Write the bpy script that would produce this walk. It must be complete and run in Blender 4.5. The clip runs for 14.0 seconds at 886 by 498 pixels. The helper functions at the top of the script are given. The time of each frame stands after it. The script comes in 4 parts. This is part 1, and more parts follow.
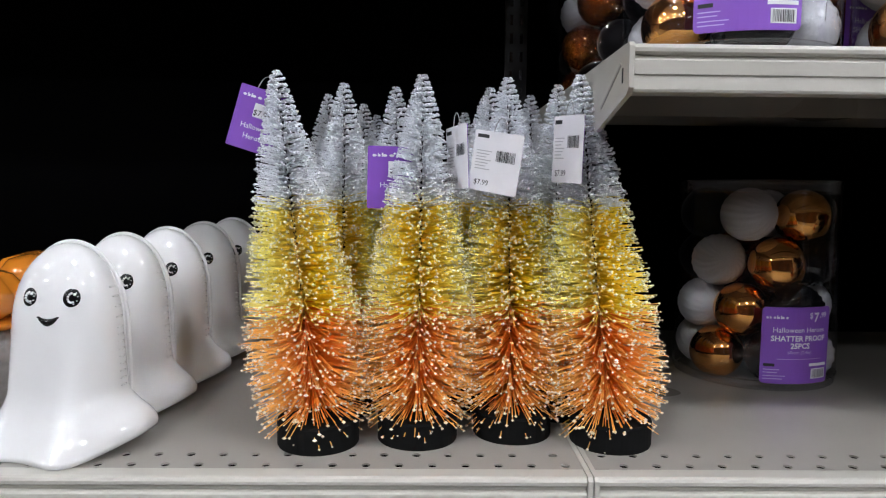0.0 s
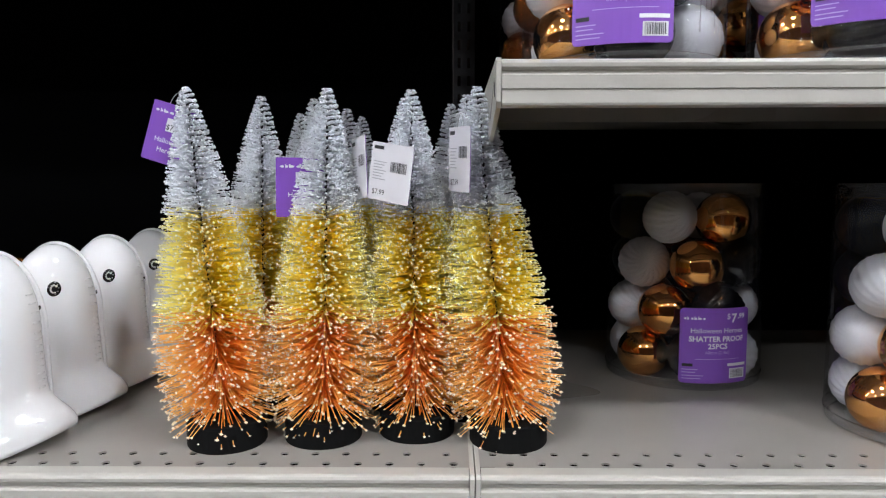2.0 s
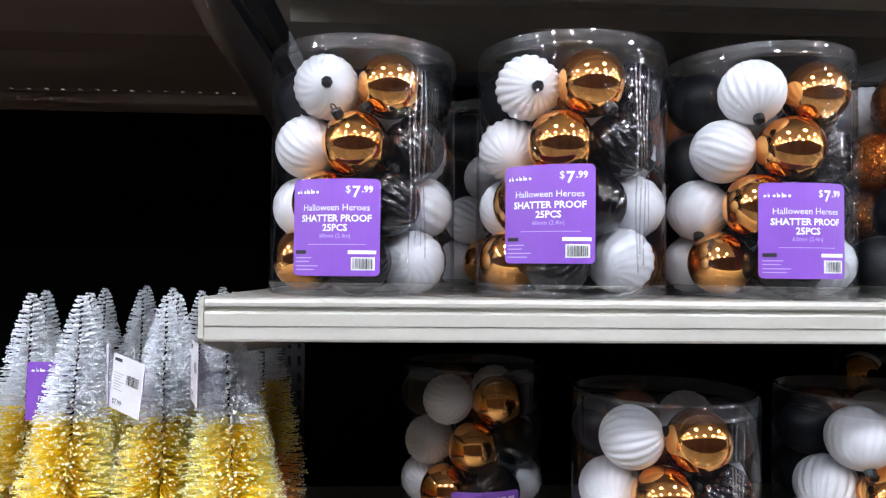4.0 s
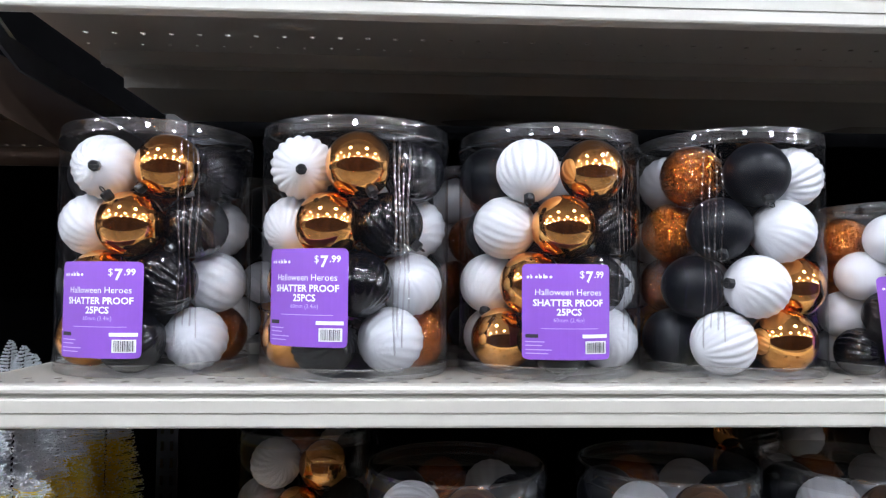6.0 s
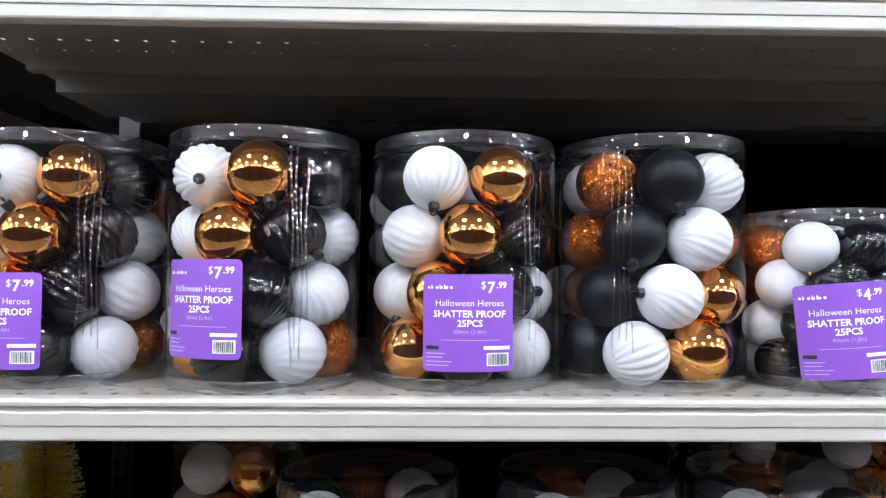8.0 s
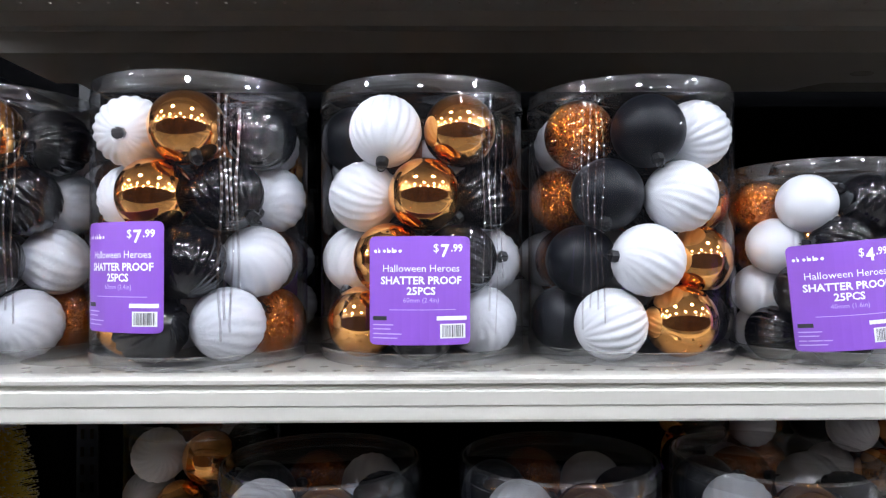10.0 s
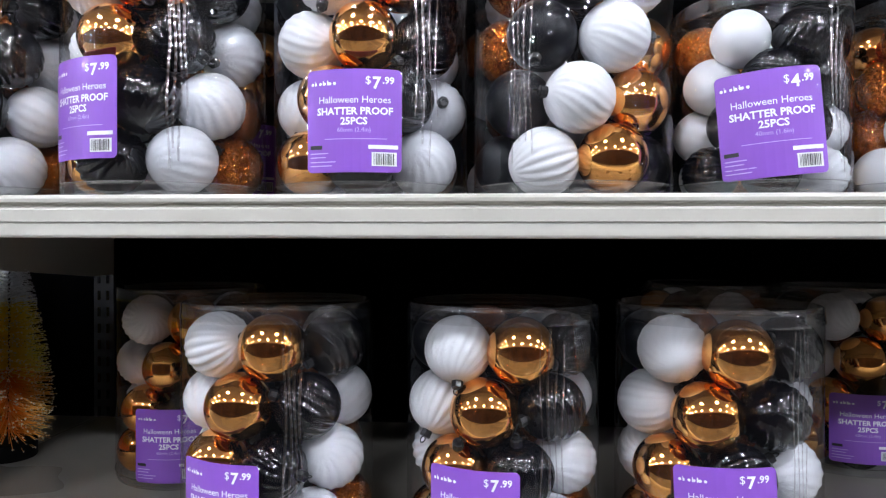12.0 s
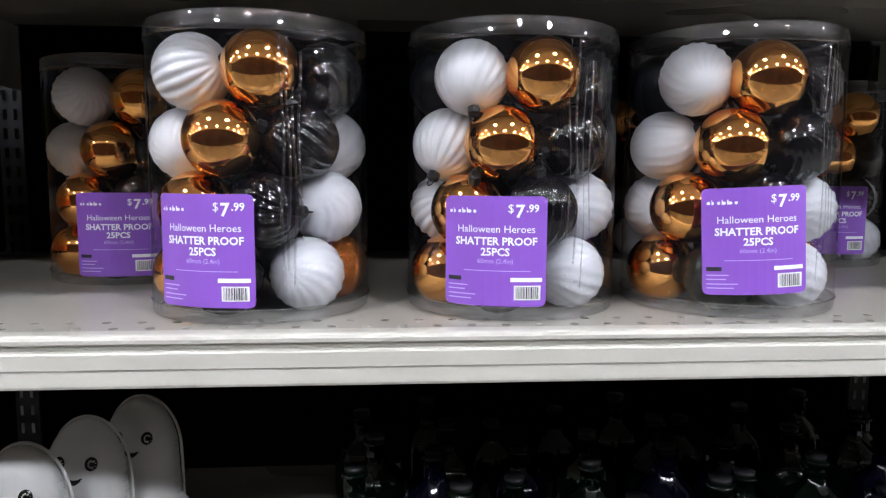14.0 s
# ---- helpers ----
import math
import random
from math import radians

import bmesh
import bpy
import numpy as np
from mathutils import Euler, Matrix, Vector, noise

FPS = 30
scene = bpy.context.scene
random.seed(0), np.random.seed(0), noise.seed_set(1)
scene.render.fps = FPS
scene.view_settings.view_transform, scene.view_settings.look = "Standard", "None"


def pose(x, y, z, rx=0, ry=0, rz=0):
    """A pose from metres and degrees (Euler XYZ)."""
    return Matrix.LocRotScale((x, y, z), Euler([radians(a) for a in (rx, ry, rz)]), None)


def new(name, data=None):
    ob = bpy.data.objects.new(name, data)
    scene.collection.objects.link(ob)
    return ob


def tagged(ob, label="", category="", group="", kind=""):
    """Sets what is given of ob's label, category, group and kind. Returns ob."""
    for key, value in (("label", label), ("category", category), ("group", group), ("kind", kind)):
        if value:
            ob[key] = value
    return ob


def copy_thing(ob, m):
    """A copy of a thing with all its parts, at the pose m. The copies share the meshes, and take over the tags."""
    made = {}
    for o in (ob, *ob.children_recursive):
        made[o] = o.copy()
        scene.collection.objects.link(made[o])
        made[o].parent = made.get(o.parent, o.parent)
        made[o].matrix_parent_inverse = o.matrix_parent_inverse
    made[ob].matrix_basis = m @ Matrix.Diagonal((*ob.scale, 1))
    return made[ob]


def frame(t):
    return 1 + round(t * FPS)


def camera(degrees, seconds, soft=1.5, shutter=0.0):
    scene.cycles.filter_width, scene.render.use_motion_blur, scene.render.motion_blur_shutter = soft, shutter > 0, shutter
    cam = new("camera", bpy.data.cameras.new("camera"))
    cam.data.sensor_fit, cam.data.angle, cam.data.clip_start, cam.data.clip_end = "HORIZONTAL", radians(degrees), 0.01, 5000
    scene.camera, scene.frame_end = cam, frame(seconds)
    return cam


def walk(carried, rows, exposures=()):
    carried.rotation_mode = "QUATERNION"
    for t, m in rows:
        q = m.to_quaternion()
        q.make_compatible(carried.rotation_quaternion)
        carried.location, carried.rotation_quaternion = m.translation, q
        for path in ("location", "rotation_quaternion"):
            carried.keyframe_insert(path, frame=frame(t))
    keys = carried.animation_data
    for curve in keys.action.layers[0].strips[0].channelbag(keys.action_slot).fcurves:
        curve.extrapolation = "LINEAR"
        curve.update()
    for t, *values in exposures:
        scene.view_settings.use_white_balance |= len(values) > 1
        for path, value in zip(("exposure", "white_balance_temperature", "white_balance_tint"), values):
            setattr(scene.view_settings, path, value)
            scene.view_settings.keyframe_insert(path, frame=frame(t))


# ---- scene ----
cam = camera(65.5, 14.0, 1.2)
# seconds, eye x y z, pitch, roll, yaw
PATH = [
    (0.0, -0.1158, -0.0094, 1.4113, -5.19, -0.57, -0.83),
    (0.5, -0.1109, -0.0088, 1.4040, -5.19, -0.62, 0.04),
    (1.0, -0.1198, 0.0001, 1.3936, -6.17, -0.57, -0.71),
    (1.5, -0.0900, 0.0011, 1.3975, -6.77, -0.28, -0.74),
    (2.0, -0.0169, -0.0306, 1.4217, -5.44, 0.10, 0.77),
    (2.5, 0.0570, -0.0588, 1.4432, -4.01, -0.10, 1.68),
    (3.0, 0.1323, -0.0615, 1.4854, -3.93, -0.01, 2.17),
    (3.5, 0.1552, -0.0676, 1.5178, -1.98, -0.21, 0.35),
    (4.0, 0.1671, -0.0656, 1.5316, 1.58, -0.53, -3.02),
    (4.2, 0.1668, -0.0620, 1.5351, 2.16, -0.30, -5.45),
    (6.5, 0.4189, -0.0932, 1.5930, 2.93, -0.44, -1.19),
    (7.0, 0.4490, -0.1007, 1.5908, 3.08, -0.31, 0.17),
    (7.5, 0.4662, -0.0975, 1.6026, 2.40, -0.20, 0.44),
    (8.0, 0.4579, -0.0775, 1.6039, 2.08, -0.40, -1.36),
    (8.2, 0.4531, -0.0661, 1.5990, 1.95, -0.24, -2.19),
    (10.5, 0.5330, -0.0164, 1.5751, 1.06, 0.19, 0.87),
    (11.0, 0.5663, -0.0189, 1.5208, 2.18, 0.04, 2.38),
    (11.5, 0.5949, -0.0313, 1.4909, 1.13, 0.10, 2.96),
    (12.0, 0.5976, -0.0397, 1.4712, -0.44, -0.12, 4.04),
    (12.5, 0.5749, -0.0394, 1.4410, -1.43, -0.13, 3.06),
    (13.0, 0.5415, -0.0329, 1.3936, -2.90, -0.20, -0.73),
    (13.5, 0.5209, -0.0143, 1.3448, -3.34, -0.22, -4.04),
    (14.0, 0.5112, 0.0082, 1.3095, -5.94, -0.26, -4.13),
]
# seconds, stops, kelvin, tint
EXPOSURES = [(0.0, -0.14, 6560, 10), (1.5, -0.14, 6560, 10), (2.5, 0.17, 6550, 10), (3.5, 0.44, 6400, 10), (4.2, 0.50, 6300, 10), (8.2, 0.50, 6250, 10), (10.5, 0.50, 6250, 10),
             (11.5, 0.44, 6280, 10), (13.0, 0.30, 6430, 10), (13.5, 0.42, 6480, 10), (14.0, 0.46, 6480, 10)]
walk(cam, [(t, pose(x, y, z, 90 + p, r, w)) for t, x, y, z, p, r, w in PATH], EXPOSURES)

# ---- light ----
LAMP = 150.0
world = bpy.data.worlds.new("world")
scene.world = world
world.use_nodes = True
world.node_tree.nodes["Background"].inputs[0].default_value = (0.02, 0.02, 0.022, 1)
world.node_tree.nodes["Background"].inputs[1].default_value = 0.3


# ---- materials ----
def material(name, colour, rough=0.5, metal=0.0, vary=0.08, scale=40.0, bump=0.0, bump_scale=300.0, coat=0.0):
    m = bpy.data.materials.new(name)
    m.use_nodes = True
    nt = m.node_tree
    b = nt.nodes["Principled BSDF"]
    b.inputs["Roughness"].default_value = rough
    b.inputs["Metallic"].default_value = metal
    b.inputs["Coat Weight"].default_value = coat
    b.inputs["Coat Roughness"].default_value = 0.03
    co = nt.nodes.new("ShaderNodeTexCoord")
    n1 = nt.nodes.new("ShaderNodeTexNoise")
    n1.inputs["Scale"].default_value = scale
    n1.inputs["Detail"].default_value = 6
    nt.links.new(co.outputs["Object"], n1.inputs["Vector"])
    n2 = nt.nodes.new("ShaderNodeTexNoise")
    n2.inputs["Scale"].default_value = scale / 7
    nt.links.new(co.outputs["Object"], n2.inputs["Vector"])
    add = nt.nodes.new("ShaderNodeMath")
    add.operation = "ADD"
    nt.links.new(n1.outputs["Fac"], add.inputs[0])
    nt.links.new(n2.outputs["Fac"], add.inputs[1])
    ramp = nt.nodes.new("ShaderNodeMapRange")
    ramp.inputs["From Min"].default_value = 0.6
    ramp.inputs["From Max"].default_value = 1.4
    ramp.inputs["To Min"].default_value = 1 - vary
    ramp.inputs["To Max"].default_value = 1 + vary
    nt.links.new(add.outputs[0], ramp.inputs["Value"])
    mul = nt.nodes.new("ShaderNodeVectorMath")
    mul.operation = "SCALE"
    mul.inputs[0].default_value = colour
    nt.links.new(ramp.outputs[0], mul.inputs["Scale"])
    nt.links.new(mul.outputs[0], b.inputs["Base Color"])
    rr = nt.nodes.new("ShaderNodeMapRange")
    rr.inputs["From Min"].default_value = 0.3
    rr.inputs["From Max"].default_value = 0.7
    rr.inputs["To Min"].default_value = rough * 0.85
    rr.inputs["To Max"].default_value = min(1, rough * 1.2)
    nt.links.new(n2.outputs["Fac"], rr.inputs["Value"])
    nt.links.new(rr.outputs[0], b.inputs["Roughness"])
    if bump:
        n3 = nt.nodes.new("ShaderNodeTexNoise")
        n3.inputs["Scale"].default_value = bump_scale
        n3.inputs["Detail"].default_value = 4
        nt.links.new(co.outputs["Object"], n3.inputs["Vector"])
        bp = nt.nodes.new("ShaderNodeBump")
        bp.inputs["Strength"].default_value = bump
        bp.inputs["Distance"].default_value = 0.001
        nt.links.new(n3.outputs["Fac"], bp.inputs["Height"])
        nt.links.new(bp.outputs[0], b.inputs["Normal"])
    return m


def glitter(name, colour, rough, metal, size, strength, spark):
    """A surface strewn with small flakes that each tilt their own way."""
    m = material(name, colour, rough, metal, 0.1, 60)
    nt = m.node_tree
    b = nt.nodes["Principled BSDF"]
    co = nt.nodes.new("ShaderNodeTexCoord")
    v = nt.nodes.new("ShaderNodeTexVoronoi")
    v.inputs["Scale"].default_value = size
    nt.links.new(co.outputs["Object"], v.inputs["Vector"])
    nm = nt.nodes.new("ShaderNodeVectorMath")
    nm.operation = "SUBTRACT"
    nm.inputs[1].default_value = (0.5, 0.5, 0.5)
    nt.links.new(v.outputs["Color"], nm.inputs[0])
    sc = nt.nodes.new("ShaderNodeVectorMath")
    sc.operation = "SCALE"
    sc.inputs["Scale"].default_value = strength
    nt.links.new(nm.outputs[0], sc.inputs[0])
    ge = nt.nodes.new("ShaderNodeNewGeometry")
    ad = nt.nodes.new("ShaderNodeVectorMath")
    nt.links.new(ge.outputs["Normal"], ad.inputs[0])
    nt.links.new(sc.outputs[0], ad.inputs[1])
    no = nt.nodes.new("ShaderNodeVectorMath")
    no.operation = "NORMALIZE"
    nt.links.new(ad.outputs[0], no.inputs[0])
    nt.links.new(no.outputs[0], b.inputs["Normal"])
    b.inputs["Coat Weight"].default_value = spark
    nt.links.new(no.outputs[0], b.inputs["Coat Normal"])
    return m


def clear_plastic(name, tint, gloss, streak, most, waves=0.25, haze=0.02):
    """Clear sheet: it lets light straight through and mirrors a little, partly drawn out along its height as rolled film does."""
    m = bpy.data.materials.new(name)
    m.use_nodes = True
    nt = m.node_tree
    nt.nodes.remove(nt.nodes["Principled BSDF"])
    tr = nt.nodes.new("ShaderNodeBsdfTransparent")
    tr.inputs[0].default_value = (*tint, 1)
    gl = nt.nodes.new("ShaderNodeBsdfGlossy")
    gl.inputs["Roughness"].default_value = 0.03
    an = nt.nodes.new("ShaderNodeBsdfAnisotropic")
    an.inputs["Roughness"].default_value = 0.22
    an.inputs["Anisotropy"].default_value = 0.96
    an.inputs["Rotation"].default_value = 0.0
    tg = nt.nodes.new("ShaderNodeTangent")
    tg.direction_type, tg.axis = "RADIAL", "Z"
    nt.links.new(tg.outputs[0], an.inputs["Tangent"])
    lw = nt.nodes.new("ShaderNodeLayerWeight")
    lw.inputs["Blend"].default_value = 0.5
    steep = nt.nodes.new("ShaderNodeMath")
    steep.operation = "POWER"
    steep.inputs[1].default_value = 5.0
    nt.links.new(lw.outputs["Facing"], steep.inputs[0])
    base = nt.nodes.new("ShaderNodeMath")
    base.operation = "MULTIPLY_ADD"
    base.inputs[1].default_value = 1 - gloss
    base.inputs[2].default_value = gloss
    nt.links.new(steep.outputs[0], base.inputs[0])
    co = nt.nodes.new("ShaderNodeTexCoord")
    # fine cross-waves left by rolling, broken up along the sheet
    squeeze = nt.nodes.new("ShaderNodeMapping")
    squeeze.inputs["Scale"].default_value = (30, 30, 75)
    nt.links.new(co.outputs["Object"], squeeze.inputs["Vector"])
    n = nt.nodes.new("ShaderNodeTexNoise")
    n.inputs["Scale"].default_value = 1.0
    n.inputs["Detail"].default_value = 1.5
    nt.links.new(squeeze.outputs[0], n.inputs["Vector"])
    bp = nt.nodes.new("ShaderNodeBump")
    bp.inputs["Strength"].default_value = 1.0
    bp.inputs["Distance"].default_value = 0.003 * waves
    nt.links.new(n.outputs["Fac"], bp.inputs["Height"])
    nt.links.new(bp.outputs[0], gl.inputs["Normal"])
    nt.links.new(bp.outputs[0], an.inputs["Normal"])
    both = nt.nodes.new("ShaderNodeMixShader")
    both.inputs[0].default_value = streak
    nt.links.new(gl.outputs[0], both.inputs[1])
    nt.links.new(an.outputs[0], both.inputs[2])
    mx = nt.nodes.new("ShaderNodeMixShader")
    cap = nt.nodes.new("ShaderNodeMath")
    cap.operation = "MINIMUM"
    cap.inputs[1].default_value = most
    nt.links.new(base.outputs[0], cap.inputs[0])
    nt.links.new(cap.outputs[0], mx.inputs[0])
    nt.links.new(tr.outputs[0], mx.inputs[1])
    nt.links.new(both.outputs[0], mx.inputs[2])
    # mottled bluish diffuse haze, put in for the plastic's pale reflections
    dull = nt.nodes.new("ShaderNodeBsdfDiffuse")
    dull.inputs[0].default_value = (0.74, 0.78, 0.88, 1)
    haze_spots = nt.nodes.new("ShaderNodeTexNoise")
    haze_spots.inputs["Scale"].default_value = 45
    haze_spots.inputs["Detail"].default_value = 5
    nt.links.new(co.outputs["Object"], haze_spots.inputs["Vector"])
    haze_share = nt.nodes.new("ShaderNodeMapRange")
    haze_share.inputs["From Min"].default_value, haze_share.inputs["From Max"].default_value = 0.35, 0.7
    haze_share.inputs["To Min"].default_value, haze_share.inputs["To Max"].default_value = haze * 0.5, haze * 1.7
    nt.links.new(haze_spots.outputs["Fac"], haze_share.inputs["Value"])
    last = nt.nodes.new("ShaderNodeMixShader")
    nt.links.new(haze_share.outputs[0], last.inputs[0])
    nt.links.new(mx.outputs[0], last.inputs[1])
    nt.links.new(dull.outputs[0], last.inputs[2])
    nt.links.new(last.outputs[0], nt.nodes["Material Output"].inputs[0])
    return m


def glow(name, colour, strength):
    m = bpy.data.materials.new(name)
    m.use_nodes = True
    b = m.node_tree.nodes["Principled BSDF"]
    b.inputs["Base Color"].default_value = (0.8, 0.8, 0.8, 1)
    b.inputs["Emission Color"].default_value = (*colour, 1)
    b.inputs["Emission Strength"].default_value = strength
    return m


ENAMEL = material("shelf enamel", (0.295, 0.277, 0.246), 0.3, 0, 0.05, 25, 0.06, 500)
# high left shelf's deck and brackets: darker and browner than ENAMEL
BROWN = material("brown deck colour", (0.11, 0.075, 0.055), 0.35, 0, 0.08, 25, 0.06, 500)
LIP = material("lip enamel", (0.48, 0.462, 0.412), 0.36, 0, 0.05, 18, 0.04, 500)
STEEL = material("dark slotted steel", (0.013, 0.013, 0.014), 0.6, 0.0, 0.2, 60)
ARM = material("blue-grey steel arm", (0.05, 0.054, 0.068), 0.42, 0.3, 0.2, 60)
BACK = material("black back panel", (0.002, 0.002, 0.0022), 0.9, 0, 0.3, 12, 0.1, 200)
BACK.node_tree.nodes["Principled BSDF"].inputs["Specular IOR Level"].default_value = 0.0
FLOOR = material("polished concrete", (0.17, 0.157, 0.146), 0.25, 0, 0.15, 2)
PAINT = material("store wall paint", (0.10, 0.085, 0.08), 0.7, 0, 0.08, 2)
CEIL = material("ceiling paint", (0.42, 0.42, 0.42), 0.8, 0, 0.05, 2)
RIVAL = material("brown aisle panel", (0.16, 0.10, 0.074), 0.6, 0, 0.7, 9)
TUBE = material("lamp housing", (0.8, 0.8, 0.8), 0.4)
GLOW = glow("lamp diffuser", (0.93, 0.97, 1.05), LAMP)
CLEAR = clear_plastic("clear plastic wall", (0.985, 0.987, 0.99), 0.045, 0.02, 0.36, 0.35, 0.003)
CLEAR_END = clear_plastic("clear plastic lid", (0.965, 0.972, 0.98), 0.17, 0.03, 0.5, 0.06, 0.007)
CLEAR_SEAM = clear_plastic("creased plastic seam", (0.95, 0.955, 0.965), 0.35, 0.0, 0.7, 0.02, 0.003)
CLEAR_FLAT = clear_plastic("clear plastic sheet", (0.98, 0.982, 0.985), 0.04, 0.0, 0.2, 0.1, 0.01)
WHITE = material("white matt ball", (0.645, 0.65, 0.68), 0.42, 0, 0.03, 60, 0.08, 900)
FROST = glitter("white sparkle ball", (0.57, 0.58, 0.62), 0.38, 0, 1300, 0.35, 0.8)
GOLD = material("gold mirror ball", (0.96, 0.45, 0.13), 0.075, 1.0, 0.03, 20)
COPPER = glitter("copper glitter ball", (0.55, 0.15, 0.02), 0.2, 1.0, 1300, 1.3, 0.9)
BLACK = material("black gloss ball", (0.0025, 0.0025, 0.004), 0.06, 0, 0.1, 40)
BLACK.node_tree.nodes["Principled BSDF"].inputs["Specular IOR Level"].default_value = 0.75
MATT = material("black matt ball", (0.004, 0.0045, 0.007), 0.4, 0, 0.15, 30)
MATT.node_tree.nodes["Principled BSDF"].inputs["Specular IOR Level"].default_value = 0.2
CAP = material("dark plastic cap", (0.03, 0.03, 0.032), 0.3, 0.6, 0.1, 200)
PURPLE = material("purple card", (0.235, 0.085, 0.50), 0.42, 0, 0.05, 60, coat=0.15)
INK_W = material("white print", (0.8, 0.8, 0.82), 0.5)
INK_L = material("lilac print", (0.50, 0.38, 0.72), 0.5)
INK_G = material("grey print", (0.42, 0.42, 0.44), 0.5)
INK_K = material("black print", (0.015, 0.015, 0.018), 0.5)
CARD = material("white card", (0.76, 0.75, 0.78), 0.5, 0, 0.04, 60)
GLAZE = material("white ceramic glaze", (0.70, 0.695, 0.69), 0.5, 0, 0.03, 15, 0.05, 70, coat=1.0)
GREY_GLAZE = material("grey speckled glaze", (0.42, 0.40, 0.38), 0.25, 0, 0.35, 120, coat=0.4)
ORANGE_GLAZE = material("orange ceramic glaze", (0.62, 0.20, 0.02), 0.14, 0, 0.15, 25, 0.04, 60, coat=0.7)
EYE = material("black eye glaze", (0.006, 0.006, 0.007), 0.1, coat=0.5)
SILVER = glitter("silver bristle", (0.90, 0.92, 0.96), 0.3, 0.0, 700, 0.9, 0.7)


def bristle(name, inner, outer):
    """Dyed fibre that fades to a frosted tint towards its outer end."""
    m = material(name, inner, 0.42, 0, 0.15, 90)
    nt = m.node_tree
    p = nt.nodes["Principled BSDF"]
    co = nt.nodes.new("ShaderNodeTexCoord")
    flat = nt.nodes.new("ShaderNodeVectorMath")
    flat.operation = "MULTIPLY"
    flat.inputs[1].default_value = (1, 1, 0)
    nt.links.new(co.outputs["Object"], flat.inputs[0])
    far = nt.nodes.new("ShaderNodeVectorMath")
    far.operation = "LENGTH"
    nt.links.new(flat.outputs[0], far.inputs[0])
    mr = nt.nodes.new("ShaderNodeMapRange")
    mr.inputs["From Min"].default_value = 0.012
    mr.inputs["From Max"].default_value = 0.042
    nt.links.new(far.outputs["Value"], mr.inputs["Value"])
    mix = nt.nodes.new("ShaderNodeMix")
    mix.data_type = "RGBA"
    mix.inputs[6].default_value = (*inner, 1)
    mix.inputs[7].default_value = (*outer, 1)
    nt.links.new(mr.outputs[0], mix.inputs[0])
    nt.links.new(mix.outputs[2], p.inputs["Base Color"])
    return m


YELLOW = bristle("yellow bristle", (0.95, 0.66, 0.008), (0.95, 0.85, 0.22))
ORANGE = bristle("orange bristle", (0.93, 0.245, 0.010), (0.95, 0.50, 0.11))
BEAD_W = glitter("pale frost bead", (0.90, 0.87, 0.58), 0.3, 0, 500, 0.6, 0.6)
BEAD_P = glitter("peach frost bead", (0.93, 0.80, 0.60), 0.3, 0, 500, 0.6, 0.6)
BASE = material("black painted base", (0.004, 0.004, 0.004), 0.8, 0, 0.2, 80)
BASE.node_tree.nodes["Principled BSDF"].inputs["Specular IOR Level"].default_value = 0.15
STRING = material("clear loop", (0.5, 0.5, 0.5), 0.3)
DARKGLASS = material("dark green glass", (0.001, 0.004, 0.002), 0.06, 0.0, 0.3, 20)
INKGLASS = material("dark blue glass", (0.001, 0.001, 0.006), 0.06, 0.0, 0.3, 20)


# ---- mesh helpers ----
def part(name, bm, mat, parent=None, label="", smooth=False):
    me = bpy.data.meshes.new(name)
    bm.to_mesh(me)
    bm.free()
    for m in mat if isinstance(mat, (list, tuple)) else [mat]:
        me.materials.append(m)
    if smooth:
        me.shade_smooth()
    return place(name, me, parent, label)


def place(name, me, parent=None, label=""):
    ob = new(name, me)
    ob.parent = parent
    if label:
        ob["label"] = label
    return ob


def box(bm, x0, x1, y0, y1, z0, z1):
    vs = [bm.verts.new((x, y, z)) for x in (x0, x1) for y in (y0, y1) for z in (z0, z1)]
    for f in ((0, 1, 3, 2), (4, 6, 7, 5), (0, 4, 5, 1), (2, 3, 7, 6), (0, 2, 6, 4), (1, 5, 7, 3)):
        bm.faces.new([vs[i] for i in f])


def block(name, mat, x0, x1, y0, y1, z0, z1, parent=None, label=""):
    bm = bmesh.new()
    box(bm, x0, x1, y0, y1, z0, z1)
    return part(name, bm, mat, parent, label)


def extrude_x(bm, outline, x0, x1):
    """A closed (y, z) outline drawn along x, with its ends closed."""
    a = [bm.verts.new((x0, y, z)) for y, z in outline]
    b = [bm.verts.new((x1, y, z)) for y, z in outline]
    n = len(outline)
    for i in range(n):
        bm.faces.new((a[i], b[i], b[(i + 1) % n], a[(i + 1) % n]))
    bm.faces.new(a)
    bm.faces.new(b[::-1])


def lathe(bm, outline, n=40, wave=None):
    """An (r, z) outline turned about z; wave(angle) scales the radius."""
    rings = []
    for r, z in outline:
        if r < 1e-6:
            rings.append([bm.verts.new((0, 0, z))])
        else:
            rings.append([bm.verts.new((r * (wave(2 * math.pi * i / n) if wave else 1) * math.cos(2 * math.pi * i / n),
                                        r * (wave(2 * math.pi * i / n) if wave else 1) * math.sin(2 * math.pi * i / n), z)) for i in range(n)])
    for p, q in zip(rings, rings[1:]):
        for i in range(n):
            j = (i + 1) % n
            if len(p) == 1 and len(q) > 1:
                bm.faces.new((p[0], q[j], q[i]))
            elif len(q) == 1 and len(p) > 1:
                bm.faces.new((p[i], p[j], q[0]))
            elif len(p) > 1:
                bm.faces.new((p[i], p[j], q[j], q[i]))


def thing(name, m, label, category, group=""):
    ob = new(name)
    ob.empty_display_size = 0.02
    ob.matrix_basis = m
    return tagged(ob, label, category, group)


